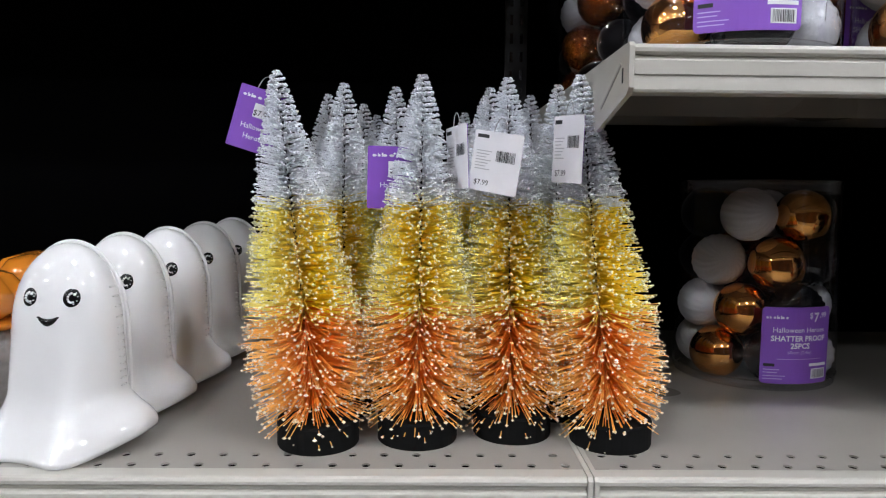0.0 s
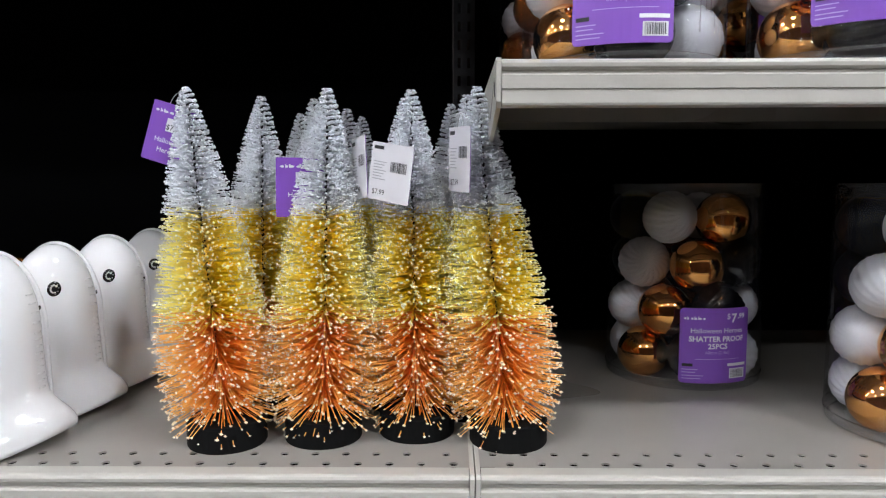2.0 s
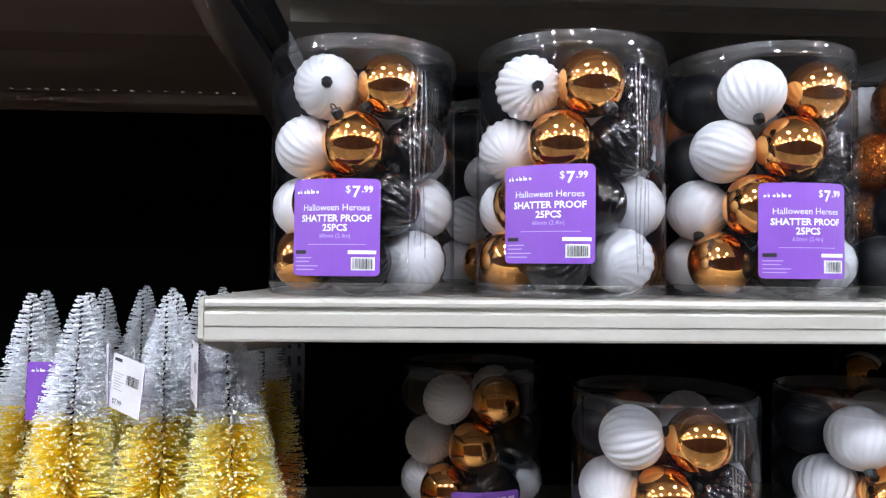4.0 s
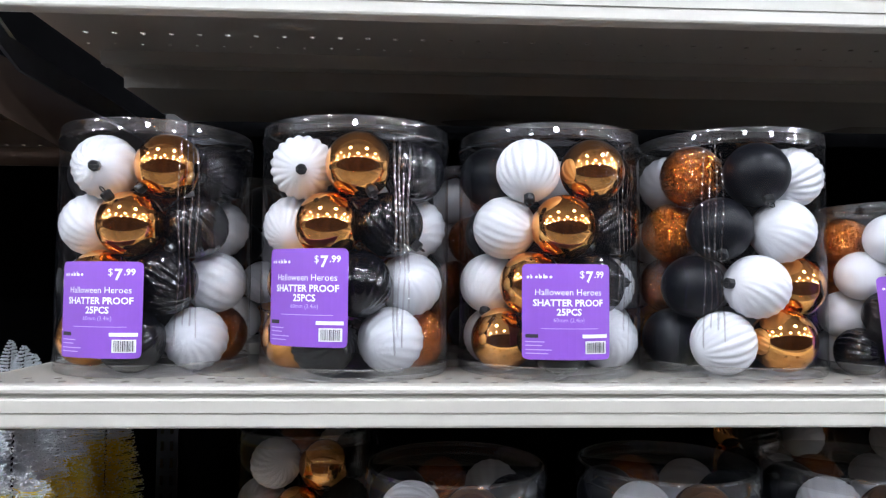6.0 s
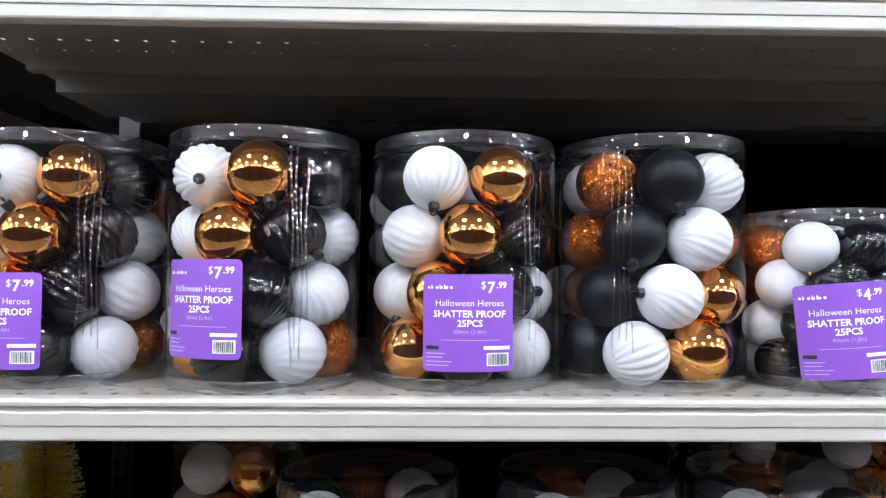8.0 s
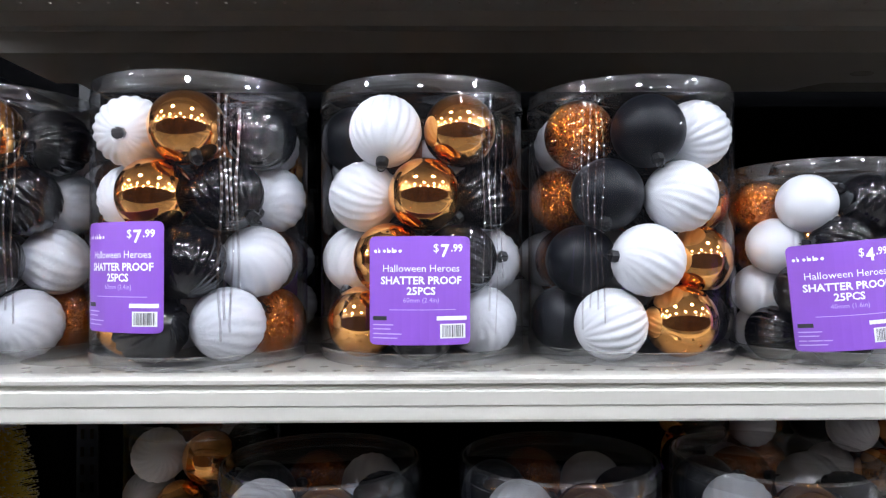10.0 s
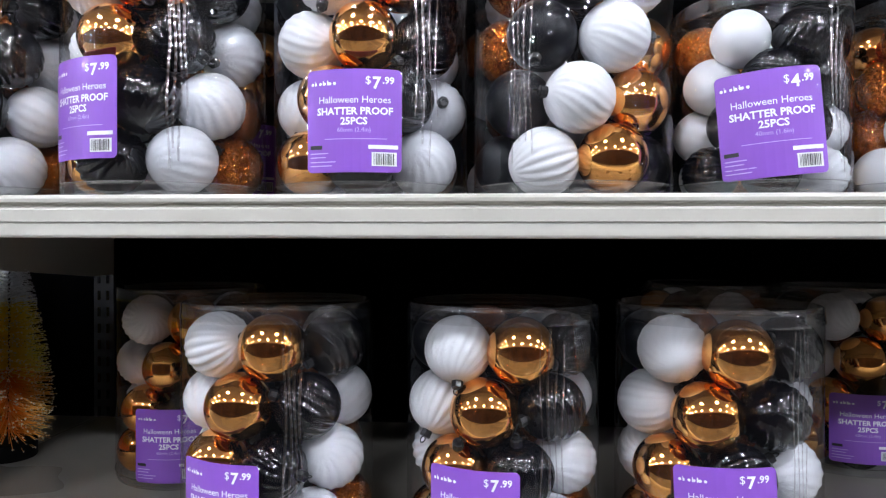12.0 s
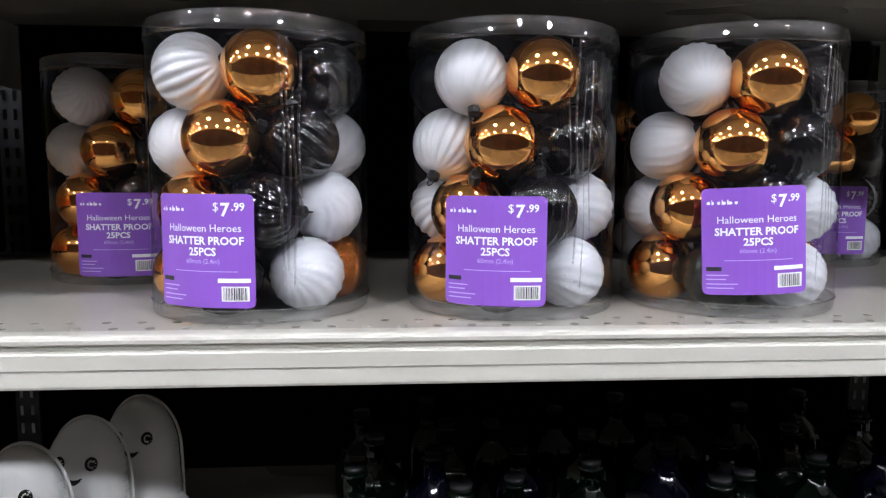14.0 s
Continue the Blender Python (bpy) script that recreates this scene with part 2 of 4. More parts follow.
# ---- the store around ----
tagged(block("floor", FLOOR, -36, 36, -26, 6, -0.1, 0), "polished grey concrete store floor", "floor", kind="structure")
tagged(block("ceiling", CEIL, -36, 36, -26, 6, 6.7, 6.8), "plain painted store ceiling", "ceiling", kind="structure")
for nm, b in (("wall_north", (-36, 36, 6, 6.15)), ("wall_south", (-36, 36, -26.15, -26)), ("wall_east", (36, 36.15, -26, 6)), ("wall_west", (-36.15, -36, -26, 6))):
    tagged(block(nm, PAINT, *b, 0, 6.7), "plain painted store wall", "wall", kind="structure")
# stands in for unseen shelving opposite; height set to block low lamp rows
tagged(block("wall_aisle", RIVAL, -14, 14, -2.6, -2.4, 0, 2.7), "plain brown panel standing in for the unseen shelving opposite", "wall", kind="structure")


def ceiling_light(x, y):
    t = thing("ceiling_light", pose(x, y, 6.0), "round white lamp hung under the store ceiling", "ceiling light", "ceiling lights")
    bm = bmesh.new()
    lathe(bm, [(0.365, 0.0), (0.37, 0.01), (0.26, 0.09), (0.06, 0.13), (0, 0.13)], 24)
    part("housing", bm, TUBE, t, "", True)
    bm = bmesh.new()
    lathe(bm, [(0, -0.018), (0.2, -0.014), (0.358, 0.0), (0.358, 0.012), (0, 0.012)], 14)
    part("diffuser", bm, GLOW, t, "glowing white diffuser")
    block("hanger", STEEL, -0.006, 0.006, -0.006, 0.006, 0.13, 0.7, t)


for iy in range(5):
    for ix in range(-8, 8):
        ceiling_light(0.45 + 2.25 * (2 * ix + 1 + iy % 2), -2.45 - 4.2 * iy)

# ---- shelving ----
FRONT, UFRONT, REAR = 0.46, 0.455, 0.985
ZL, ZU, ZT, ZLEFT, ZB = 1.2062, 1.5075, 1.832, 1.788, 0.897


def lip_outline(front, top, high):
    k = high / 0.036
    pts = [(0.016, -0.0015), (0.016, 0.0), (0.003, 0.0), (0.001, -0.001), (0.0, -0.003), (0.0002, -0.0055), (0.0022, -0.0068), (0.0045, -0.0072), (0.0045, -0.0105),
           (0.0008, -0.0112), (0.0, -0.0125), (0.0, -0.0225), (0.0012, -0.0232), (0.0006, -0.0335), (0.0012, -0.0352), (0.003, -0.036), (0.014, -0.036), (0.014, -0.0335), (0.006, -0.0335), (0.006, -0.0015)]
    return [(front + y, top + z * (k if z < -0.0075 else 1)) for y, z in pts]


def holed_strip(bm, x0, x1, y0, y1, z0, z1, shift, pitch=0.0245, r=0.0035):
    """A strip of deck with one row of round holes right through."""
    n = int((x1 - x0) / pitch)
    edges = [x0] + [x0 + shift + pitch * i for i in range(n) if x0 + shift + pitch * i < x1 - 0.002] + [x1]
    ym = (y0 + y1) / 2
    for a, b in zip(edges, edges[1:]):
        xm = (a + b) / 2
        if b - a < pitch * 0.9:
            box(bm, a, b, y0, y1, z0, z1)
            continue
        ring, rim, under, low = [], [], [], []
        for k in range(12):
            t = 2 * math.pi * k / 12
            c, s = math.cos(t), math.sin(t)
            q = max(abs(c) / ((b - a) / 2), abs(s) / ((y1 - y0) / 2))
            rim.append(bm.verts.new((xm + c / q, ym + s / q, z1)))
            low.append(bm.verts.new((xm + c / q, ym + s / q, z0)))
            ring.append(bm.verts.new((xm + r * c, ym + r * s, z1)))
            under.append(bm.verts.new((xm + r * c, ym + r * s, z0)))
        for k in range(12):
            j = (k + 1) % 12
            bm.faces.new((ring[k], rim[k], rim[j], ring[j]))
            bm.faces.new((ring[j], under[j], under[k], ring[k]))
            bm.faces.new((under[j], low[j], low[k], under[k]))
        for cx, cy in ((b, y1), (a, y1), (a, y0), (b, y0)):
            for zz, vs in ((z1, rim), (z0, low)):
                v = bm.verts.new((cx, cy, zz))
                near = sorted(vs, key=lambda q: (q.co - v.co).length)
                e1 = [q for q in near if abs(q.co.x - cx) < 1e-5][0]
                e2 = [q for q in near if abs(q.co.y - cy) < 1e-5][0]
                bm.faces.new((v, e1, e2))


def shelf(x0, x1, front, top, high, label, arm=None, mid_holes=False, rear_holes=False, coat=None):
    t = thing("shelf", Matrix(), label, "shelf", "gondola shelves")
    th = 0.0015
    bm = bmesh.new()
    ya = front + 0.0161
    holed_strip(bm, x0 + 0.003, x1 - 0.003, ya - 0.010 + 0.0105, front + 0.0285, top - th, top, 0.0122)
    holed_strip(bm, x0 + 0.003, x1 - 0.003, front + 0.0285, front + 0.0555, top - th, top, 0.0)
    a, b = x0 + 0.003, x1 - 0.003
    if mid_holes:
        box(bm, a, b, front + 0.0555, front + 0.130, top - th, top)
        holed_strip(bm, a, b, front + 0.130, front + 0.155, top - th, top, 0.0122, 0.0276, 0.0026)
        holed_strip(bm, a, b, front + 0.155, front + 0.195, top - th, top, 0.0, 0.0276, 0.0016)
        box(bm, a, b, front + 0.195, REAR - 0.013, top - th, top)
    else:
        box(bm, a, b, front + 0.0555, REAR - 0.04, top - th, top)
        if rear_holes:
            holed_strip(bm, a, b, REAR - 0.04, REAR - 0.013, top - th, top, 0.0122)
        else:
            box(bm, a, b, REAR - 0.04, REAR - 0.013, top - th, top)
    bmesh.ops.recalc_face_normals(bm, faces=bm.faces)
    part("deck", bm, coat or ENAMEL, t)
    bm = bmesh.new()
    extrude_x(bm, lip_outline(front, top, high), x0 + 0.0045, x1 - 0.0045)
    bmesh.ops.recalc_face_normals(bm, faces=bm.faces)
    part("lip", bm, LIP, t, "off-white folded steel lip with a dark groove")
    # folded stiffeners below the deck
    for y0, y1, dz in ((front + 0.085, front + 0.135, 0.016), (front + 0.25, front + 0.36, 0.02)) if not mid_holes else ((front + 0.195, front + 0.215, 0.014), (front + 0.255, front + 0.385, 0.022)):
        bm = bmesh.new()
        extrude_x(bm, [(y0, top - th), (y0 + 0.003, top - th - dz), (y1 - 0.003, top - th - dz), (y1, top - th), (y1 - 0.002, top - th), (y1 - 0.005, top - th - dz + 0.0015), (y0 + 0.005, top - th - dz + 0.0015), (y0 + 0.002, top - th)], x0 + 0.02, x1 - 0.02)
        bmesh.ops.recalc_face_normals(bm, faces=bm.faces)
        part("stiffener", bm, coat or ENAMEL, t)
    if rear_holes:
        # folded rear flange that hangs below the deck
        bm = bmesh.new()
        box(bm, x0 + 0.006, x1 - 0.006, REAR - 0.0165, REAR - 0.0135, top - 0.030, top - th - 0.0004)
        part("rear_flange", bm, coat or ENAMEL, t)
    for side, xs in ((-1, x0), (1, x1)):
        bm = bmesh.new()
        a, b = (xs + 0.0005, xs + 0.004) if side < 0 else (xs - 0.004, xs - 0.0005)
        out = [(front - 0.0012, top - 0.002), (front + 0.001, top + 0.0008), (front + 0.02, top + 0.0008), (REAR - 0.002, top - 0.002), (REAR - 0.002, top - 0.085), (REAR - 0.06, top - 0.085), (front + 0.09, top - 0.052), (front + 0.004, top - high - 0.001), (front - 0.0012, top - high + 0.003)]
        if arm:
            out = [(front + 0.006, top - 0.012), (front + 0.06, top - 0.036), (REAR - 0.06, top - 0.040), (REAR - 0.002, top - 0.020), (REAR - 0.002, top - 0.052), (REAR - 0.06, top - 0.064), (front + 0.08, top - 0.060), (front + 0.006, top - 0.030)]
        extrude_x(bm, out, a, b)
        bmesh.ops.recalc_face_normals(bm, faces=bm.faces)
        br = part("bracket", bm, arm or coat or LIP, t)
        bm = bmesh.new()
        c, d = (a - 0.0004, a + 0.001) if side < 0 else (b - 0.001, b + 0.0004)
        box(bm, c, d, front + 0.013, front + 0.0155, top - high + 0.008, top - high + 0.018)
        part("slot", bm, STEEL, br, "dark punched slot")
        bm = bmesh.new()
        extrude_x(bm, [(front + 0.018, top - 0.012), (front + 0.020, top - 0.010), (front + 0.075, top - 0.034), (front + 0.073, top - 0.036)], c, d)
        part("rib", bm, ENAMEL, br)
    return t


shelf(-1.22, 0.0, FRONT, ZL, 0.036, "beige enamelled steel shelf with a row of punched holes")
shelf(0.0, 1.22, FRONT, ZL, 0.036, "beige enamelled steel shelf holding tubes of ornaments")
shelf(1.22, 2.44, FRONT, ZL, 0.036, "beige enamelled steel shelf, empty end of the run")
shelf(0.013, 1.22, UFRONT, ZU, 0.0325, "off-white steel shelf filled with ornament tubes")
shelf(1.22, 2.44, UFRONT, ZU, 0.0325, "off-white steel shelf of the next bay")
shelf(0.013, 1.22, UFRONT, ZT, 0.0325, "off-white steel top shelf above the ornament tubes", ARM, True)
shelf(1.22, 2.44, UFRONT, ZT, 0.0325, "off-white steel top shelf of the next bay")
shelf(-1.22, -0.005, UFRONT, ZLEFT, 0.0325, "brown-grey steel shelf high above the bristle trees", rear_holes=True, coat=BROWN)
for a, b in ((-1.22, 0.0), (0.0, 1.22), (1.22, 2.44)):
    shelf(a, b, FRONT, ZB, 0.036, "beige steel shelf in shade below the others")

# back panels and slotted uprights
for i, (a, b) in enumerate(((-1.22, -0.016), (0.016, 1.204), (1.236, 2.44))):
    tagged(block("back_panel", BACK, a, b, REAR + 0.003, REAR + 0.02, 0.1, 2.3), "black hardboard back panel of the shelving", "back panel", kind="structure")
bm = bmesh.new()
box(bm, -0.0022, 0.0022, -0.0005, 0.0005, -0.007, 0.007)
SLOT = bpy.data.meshes.new("slot")
bm.to_mesh(SLOT)
bm.free()
SLOT.materials.append(EYE)
for x in (-1.236, 0.0, 1.22, 2.456):
    u = thing("upright", pose(x, 0, 0), "dark steel upright with rows of slots", "upright", "shelving uprights")
    bm = bmesh.new()
    box(bm, -0.0155, 0.0155, REAR - 0.001, REAR + 0.03, 0.0, 2.3)
    part("post", bm, STEEL, u)
    for s in (-0.007, 0.007):
        for k in range(34):
            sl = place("slot", SLOT, u)
            sl.matrix_basis = pose(s, REAR - 0.0017, 0.957 + k * 0.0255)
tagged(block("base_plinth", LIP, -1.22, 2.44, 0.48, 0.98, 0.0, 0.14), "off-white plinth at the foot of the shelving", "plinth", kind="structure")


# ---- ornament balls ----
def ball_mesh(name, r, mat, ribs=0, amp=0.0, twist=0.0, seg=32, rings=18, hoops=0):
    bm = bmesh.new()
    top = bm.verts.new((0, 0, r))
    grid = []
    for j in range(1, rings):
        t = math.pi * j / rings
        row = []
        for i in range(seg):
            a = 2 * math.pi * i / seg
            k = 1.0
            if ribs:
                k = 1 - amp * (1 - abs(math.sin(ribs * (a + twist * t) / 2))) * min(1, 1.6 * math.sin(t))
            if hoops:
                k = 1 - 0.05 * (1 - abs(math.sin(hoops * t))) * min(1, 2.2 * math.sin(t))
            row.append(bm.verts.new((r * k * math.sin(t) * math.cos(a), r * k * math.sin(t) * math.sin(a), r * math.cos(t))))
        grid.append(row)
    low = bm.verts.new((0, 0, -r))
    for i in range(seg):
        j = (i + 1) % seg
        bm.faces.new((top, grid[0][i], grid[0][j]))
        bm.faces.new((low, grid[-1][j], grid[-1][i]))
        for p, q in zip(grid, grid[1:]):
            bm.faces.new((p[i], q[i], q[j], p[j]))
    me = bpy.data.meshes.new(name)
    bm.to_mesh(me)
    bm.free()
    me.materials.append(mat)
    me.shade_smooth()
    return me


def cap_mesh(r):
    bm = bmesh.new()
    q = r / 0.028
    lathe(bm, [(0, 0), (0.0046 * q, 0), (0.0046 * q, 0.0055 * q), (0.0036 * q, 0.0062 * q), (0, 0.0062 * q)], 14, lambda a: 1 + 0.05 * math.cos(7 * a))
    # wire loop
    n, m = 10, 5
    ring = []
    for i in range(n):
        a = 2 * math.pi * i / n
        c = Vector((math.cos(a) * 0.0028 * q, 0, 0.0085 * q + math.sin(a) * 0.0028 * q))
        out = Vector((math.cos(a), 0, math.sin(a)))
        ring.append([bm.verts.new(c + (out * math.cos(2 * math.pi * k / m) + Vector((0, 1, 0)) * math.sin(2 * math.pi * k / m)) * 0.0006 * q) for k in range(m)])
    for i in range(n):
        for k in range(m):
            bm.faces.new((ring[i][k], ring[i][(k + 1) % m], ring[(i + 1) % n][(k + 1) % m], ring[(i + 1) % n][k]))
    me = bpy.data.meshes.new("cap")
    bm.to_mesh(me)
    bm.free()
    me.materials.append(CAP)
    return me


BALL = {}
for key, rr in (("big", 0.0282), ("small", 0.0222)):
    BALL[key] = {
        "swirl": ball_mesh("white_ball", rr, WHITE, 20, 0.075, 0.45, 100, 22),
        "pumpkin": ball_mesh("white_ball", rr, WHITE, 20, 0.075, 0.0, 100, 22),
        "plain": ball_mesh("white_ball", rr, WHITE),
        "frost": ball_mesh("white_ball", rr, FROST, 16, 0.07, 0.5, 96, 20),
        "gold": ball_mesh("gold_ball", rr, GOLD, seg=40, rings=24),
        "copper": ball_mesh("copper_ball", rr, COPPER),
        "black": ball_mesh("black_ball", rr, BLACK, 20, 0.12, 0.3, 100, 22),
        "ringed": ball_mesh("black_ball", rr, BLACK, seg=32, rings=66, hoops=11),
        "matt": ball_mesh("black_ball", rr, MATT),
        "cap": cap_mesh(rr),
        "r": rr,
    }


# ---- printed labels, curved round a tube ----
def words(text, size, x, z, align="LEFT", heavy=0.0):
    cu = bpy.data.curves.new("words", "FONT")
    cu.body, cu.size, cu.align_x, cu.offset = text, size, align, heavy
    cu.resolution_u = 2
    ob = new("words", cu)
    me = bpy.data.meshes.new_from_object(ob.evaluated_get(bpy.context.evaluated_depsgraph_get()))
    bpy.data.objects.remove(ob)
    bpy.data.curves.remove(cu)
    vs = [(v.co.x + x, v.co.y + z) for v in me.vertices]
    fs = [tuple(p.vertices) for p in me.polygons]
    bpy.data.meshes.remove(me)
    return vs, fs


def bar(x0, x1, z0, z1, n=1):
    vs, fs = [], []
    for i in range(n + 1):
        x = x0 + (x1 - x0) * i / n
        vs += [(x, z0), (x, z1)]
    for i in range(n):
        fs.append((2 * i, 2 * i + 2, 2 * i + 3, 2 * i + 1))
    return vs, fs


def sheet(bits, bend, lift):
    """Flat (x, z) shapes laid on a round wall of radius bend, or on a plane when bend is 0."""
    vs, fs = [], []
    for v, f in bits:
        o = len(vs)
        for x, z in v:
            if bend:
                vs.append(((bend + lift) * math.sin(x / bend), -(bend + lift) * math.cos(x / bend), z))
            else:
                vs.append((x, -lift, z))
        fs += [tuple(i + o for i in q) for q in f]
    return vs, fs


def printed(name, bits, bend, lift, mat):
    vs, fs = sheet(bits, bend, lift)
    me = bpy.data.meshes.new(name)
    me.from_pydata(vs, [], fs)
    me.materials.append(mat)
    return me


def rounded(w, h, r, steps=4):
    pts = []
    for cx, cz, a0 in ((w / 2 - r, h / 2 - r, 0), (-w / 2 + r, h / 2 - r, 90), (-w / 2 + r, -h / 2 + r, 180), (w / 2 - r, -h / 2 + r, 270)):
        for i in range(steps + 1):
            a = radians(a0 + 90 * i / steps)
            pts.append((cx + r * math.cos(a), cz + r * math.sin(a)))
    return pts


def card_mesh(name, w, h, r, bend, lift, mat, thick=0.0004):
    """A card with rounded corners, in upright strips so that it can follow a round wall."""
    n = 18
    vs, fs = [], []
    for side, off in ((0, lift + thick), (1, lift)):
        for i in range(n + 1):
            u = -w / 2 + w * (0.5 - 0.5 * math.cos(math.pi * i / n))
            e = max(0.0, abs(u) - (w / 2 - r))
            hh = h / 2 - r + math.sqrt(max(0.0, r * r - e * e))
            for z in (-hh, hh):
                if bend:
                    vs.append(((bend + off) * math.sin(u / bend), -(bend + off) * math.cos(u / bend), z))
                else:
                    vs.append((u, -off, z))
    m = 2 * (n + 1)
    for i in range(n):
        fs.append((2 * i, 2 * i + 2, 2 * i + 3, 2 * i + 1))
        fs.append((m + 2 * i, m + 2 * i + 1, m + 2 * i + 3, m + 2 * i + 2))
        fs.append((2 * i, m + 2 * i, m + 2 * i + 2, 2 * i + 2))
        fs.append((2 * i + 1, 2 * i + 3, m + 2 * i + 3, m + 2 * i + 1))
    fs.append((0, 1, m + 1, m))
    fs.append((m - 2, 2 * m - 2, 2 * m - 1, m - 1))
    me = bpy.data.meshes.new(name)
    me.from_pydata(vs, [], fs)
    me.materials.append(mat)
    return me


def barcode(x0, x1, z0, z1, seed):
    rnd = random.Random(seed)
    out, x = [], x0
    while x < x1:
        w = rnd.choice((0.0003, 0.0005, 0.0008))
        out.append(bar(x, min(x + w, x1), z0, z1))
        x += w + rnd.choice((0.0003, 0.0005, 0.0007))
    return out


def squiggle(x, z, h, widths):
    """A brand mark as plain shapes: a row of dots, a few with a stem."""
    out = []
    for i, w in enumerate(widths):
        r = h * 0.34
        ring = [(x + w / 2 + w * 0.42 * math.cos(a * math.pi / 5), z + r + r * math.sin(a * math.pi / 5)) for a in range(10)]
        out.append((ring, [tuple(range(10))]))
        if i in (1, 2):
            out.append(bar(x, x + w * 0.25, z, z + h))
        x += w + 0.0006
    return out


LW, LH = 0.0750, 0.0784


def label_set(bend, dollars, size_line):
    white = squiggle(-0.0340, 0.0272, 0.0036, (0.0030, 0.0018)) + squiggle(-0.0270, 0.0272, 0.0036, (0.0028, 0.0030, 0.0040, 0.0030))
    white += [words("$", 0.0085, 0.0095, 0.0278), words(dollars, 0.0125, 0.0150, 0.0245, heavy=0.00035), words(".99", 0.0075, 0.0225, 0.0282, heavy=0.0002)]
    white += [words("Halloween Heroes", 0.0074, 0.001, 0.0135, "CENTER"),
              words("SHATTER PROOF", 0.0077, 0.001, 0.0047, "CENTER", 0.00023), words("25PCS", 0.0077, 0.001, -0.0029, "CENTER", 0.00023)]
    white += [bar(0.012, 0.0345, -0.0215, -0.0185, 4), bar(0.0145, 0.0335, -0.0345, -0.0240, 4)]
    lilac = [words(size_line, 0.0048, 0.001, -0.0085, "CENTER"), bar(-0.022, 0.026, -0.0141, -0.0136, 8)]
    for i, (a, b) in enumerate(((-0.024, -0.0255), (-0.027, -0.0285), (-0.0305, -0.032), (-0.0335, -0.035))):
        lilac.append(bar(-0.0345, (-0.019, -0.021, -0.013, -0.016)[i], b + 0.0004, a - 0.0003, 2))
    black = [bar(-0.0345, -0.0240, -0.0215, -0.0185, 2)] + barcode(0.0160, 0.0320, -0.0335, -0.0250, 4)
    return (card_mesh("label", LW, LH, 0.004, bend, 0.0004, PURPLE), printed("white_print", white, bend, 0.0010, INK_W),
            printed("small_print", lilac, bend, 0.0010, INK_L), printed("black_print", black, bend, 0.0012, INK_K))


RB, RS = 0.0839, 0.0675
LABELS = {"big": label_set(RB, "7", "60mm (2.4in)"), "small": label_set(RS, "4", "40mm (1.6in)")}


def wall_mesh(r, h):
    bm = bmesh.new()
    lathe(bm, [(r, 0.001), (r, h - 0.001)], 64)
    me = bpy.data.meshes.new("wall")
    bm.to_mesh(me)
    bm.free()
    me.materials.append(CLEAR)
    me.shade_smooth()
    return me


def lid_mesh(r, h, up):
    bm = bmesh.new()
    s = 1 if up else -1
    z0 = 0 if not up else h
    deep = 0.0135 if up else 0.010
    prof = [(0, z0 - s * 0.004), (r - 0.006, z0 - s * 0.004), (r - 0.0045, z0 - s * 0.0006), (r - 0.0034, z0), (r - 0.0022, z0 - s * 0.0003), (r - 0.0012, z0 - s * 0.0010), (r - 0.0009, z0 - s * 0.0018), (r - 0.0004, z0 - s * 0.0048), (r + 0.0001, z0 - s * 0.0078), (r + 0.0006, z0 - s * 0.0108), (r + 0.0009, z0 - s * deep), (r + 0.0001, z0 - s * (deep + 0.0006))]
    lathe(bm, prof, 64)
    for f in bm.faces:
        f.material_index = 1 if f.calc_center_median().xy.length < r - 0.0065 else 0
    me = bpy.data.meshes.new("lid" if up else "tray")
    bm.to_mesh(me)
    bm.free()
    me.materials.append(CLEAR_END)
    me.materials.append(CLEAR_FLAT)
    me.shade_smooth()
    return me


def seam_mesh(r, h, seed, gap):
    """The overlap where the rolled sheet is joined: a few narrow upright creases, each puckered along its length."""
    rnd = random.Random(seed)
    vs, fs = [], []
    for c in range(4):
        z, top = 0.014 + rnd.uniform(0, 0.05), h - 0.018 - rnd.uniform(0, 0.04) * (c > 1)
        mid, half = c * gap / r, rnd.uniform(0.00055, 0.0011)
        rows, first = 0, len(vs)
        while z < top:
            pitch, steep = rnd.uniform(0.0035, 0.0085), rnd.uniform(0.15, 0.5)
            for k in range(6):
                t = 2 * math.pi * k / 6
                high = 0.00022 + steep * pitch / (2 * math.pi) * math.sin(t)
                sway = 0.0012 * math.sin(z * 55 + seed + c) / r
                for u in (-1, -0.62, -0.22, 0.22, 0.62, 1):
                    a = mid + sway + half * u / r
                    d = r + 0.0003 + max(0.0, high) * (1 - u * u)
                    vs.append((d * math.sin(a), -d * math.cos(a), z + pitch * k / 6))
                rows += 1
            z += pitch
        fs += [(first + k * 6 + i, first + k * 6 + i + 1, first + k * 6 + i + 7, first + k * 6 + i + 6) for k in range(rows - 1) for i in range(5)]
    me = bpy.data.meshes.new("seam")
    me.from_pydata(vs, [], fs)
    me.materials.append(CLEAR_SEAM)
    me.shade_smooth()
    return me


HB, HS = 0.2145, 0.153
SEAM = {"big": [seam_mesh(RB, HB, q, w) for q, w in ((1, 0.0042), (2, 0.0065), (3, 0.005))], "small": [seam_mesh(RS, HS, q, 0.005) for q in (4, 5)]}
SHELL = {"big": (wall_mesh(RB, HB), lid_mesh(RB, HB, True), lid_mesh(RB, HB, False)),
         "small": (wall_mesh(RS, HS), lid_mesh(RS, HS, True), lid_mesh(RS, HS, False))}


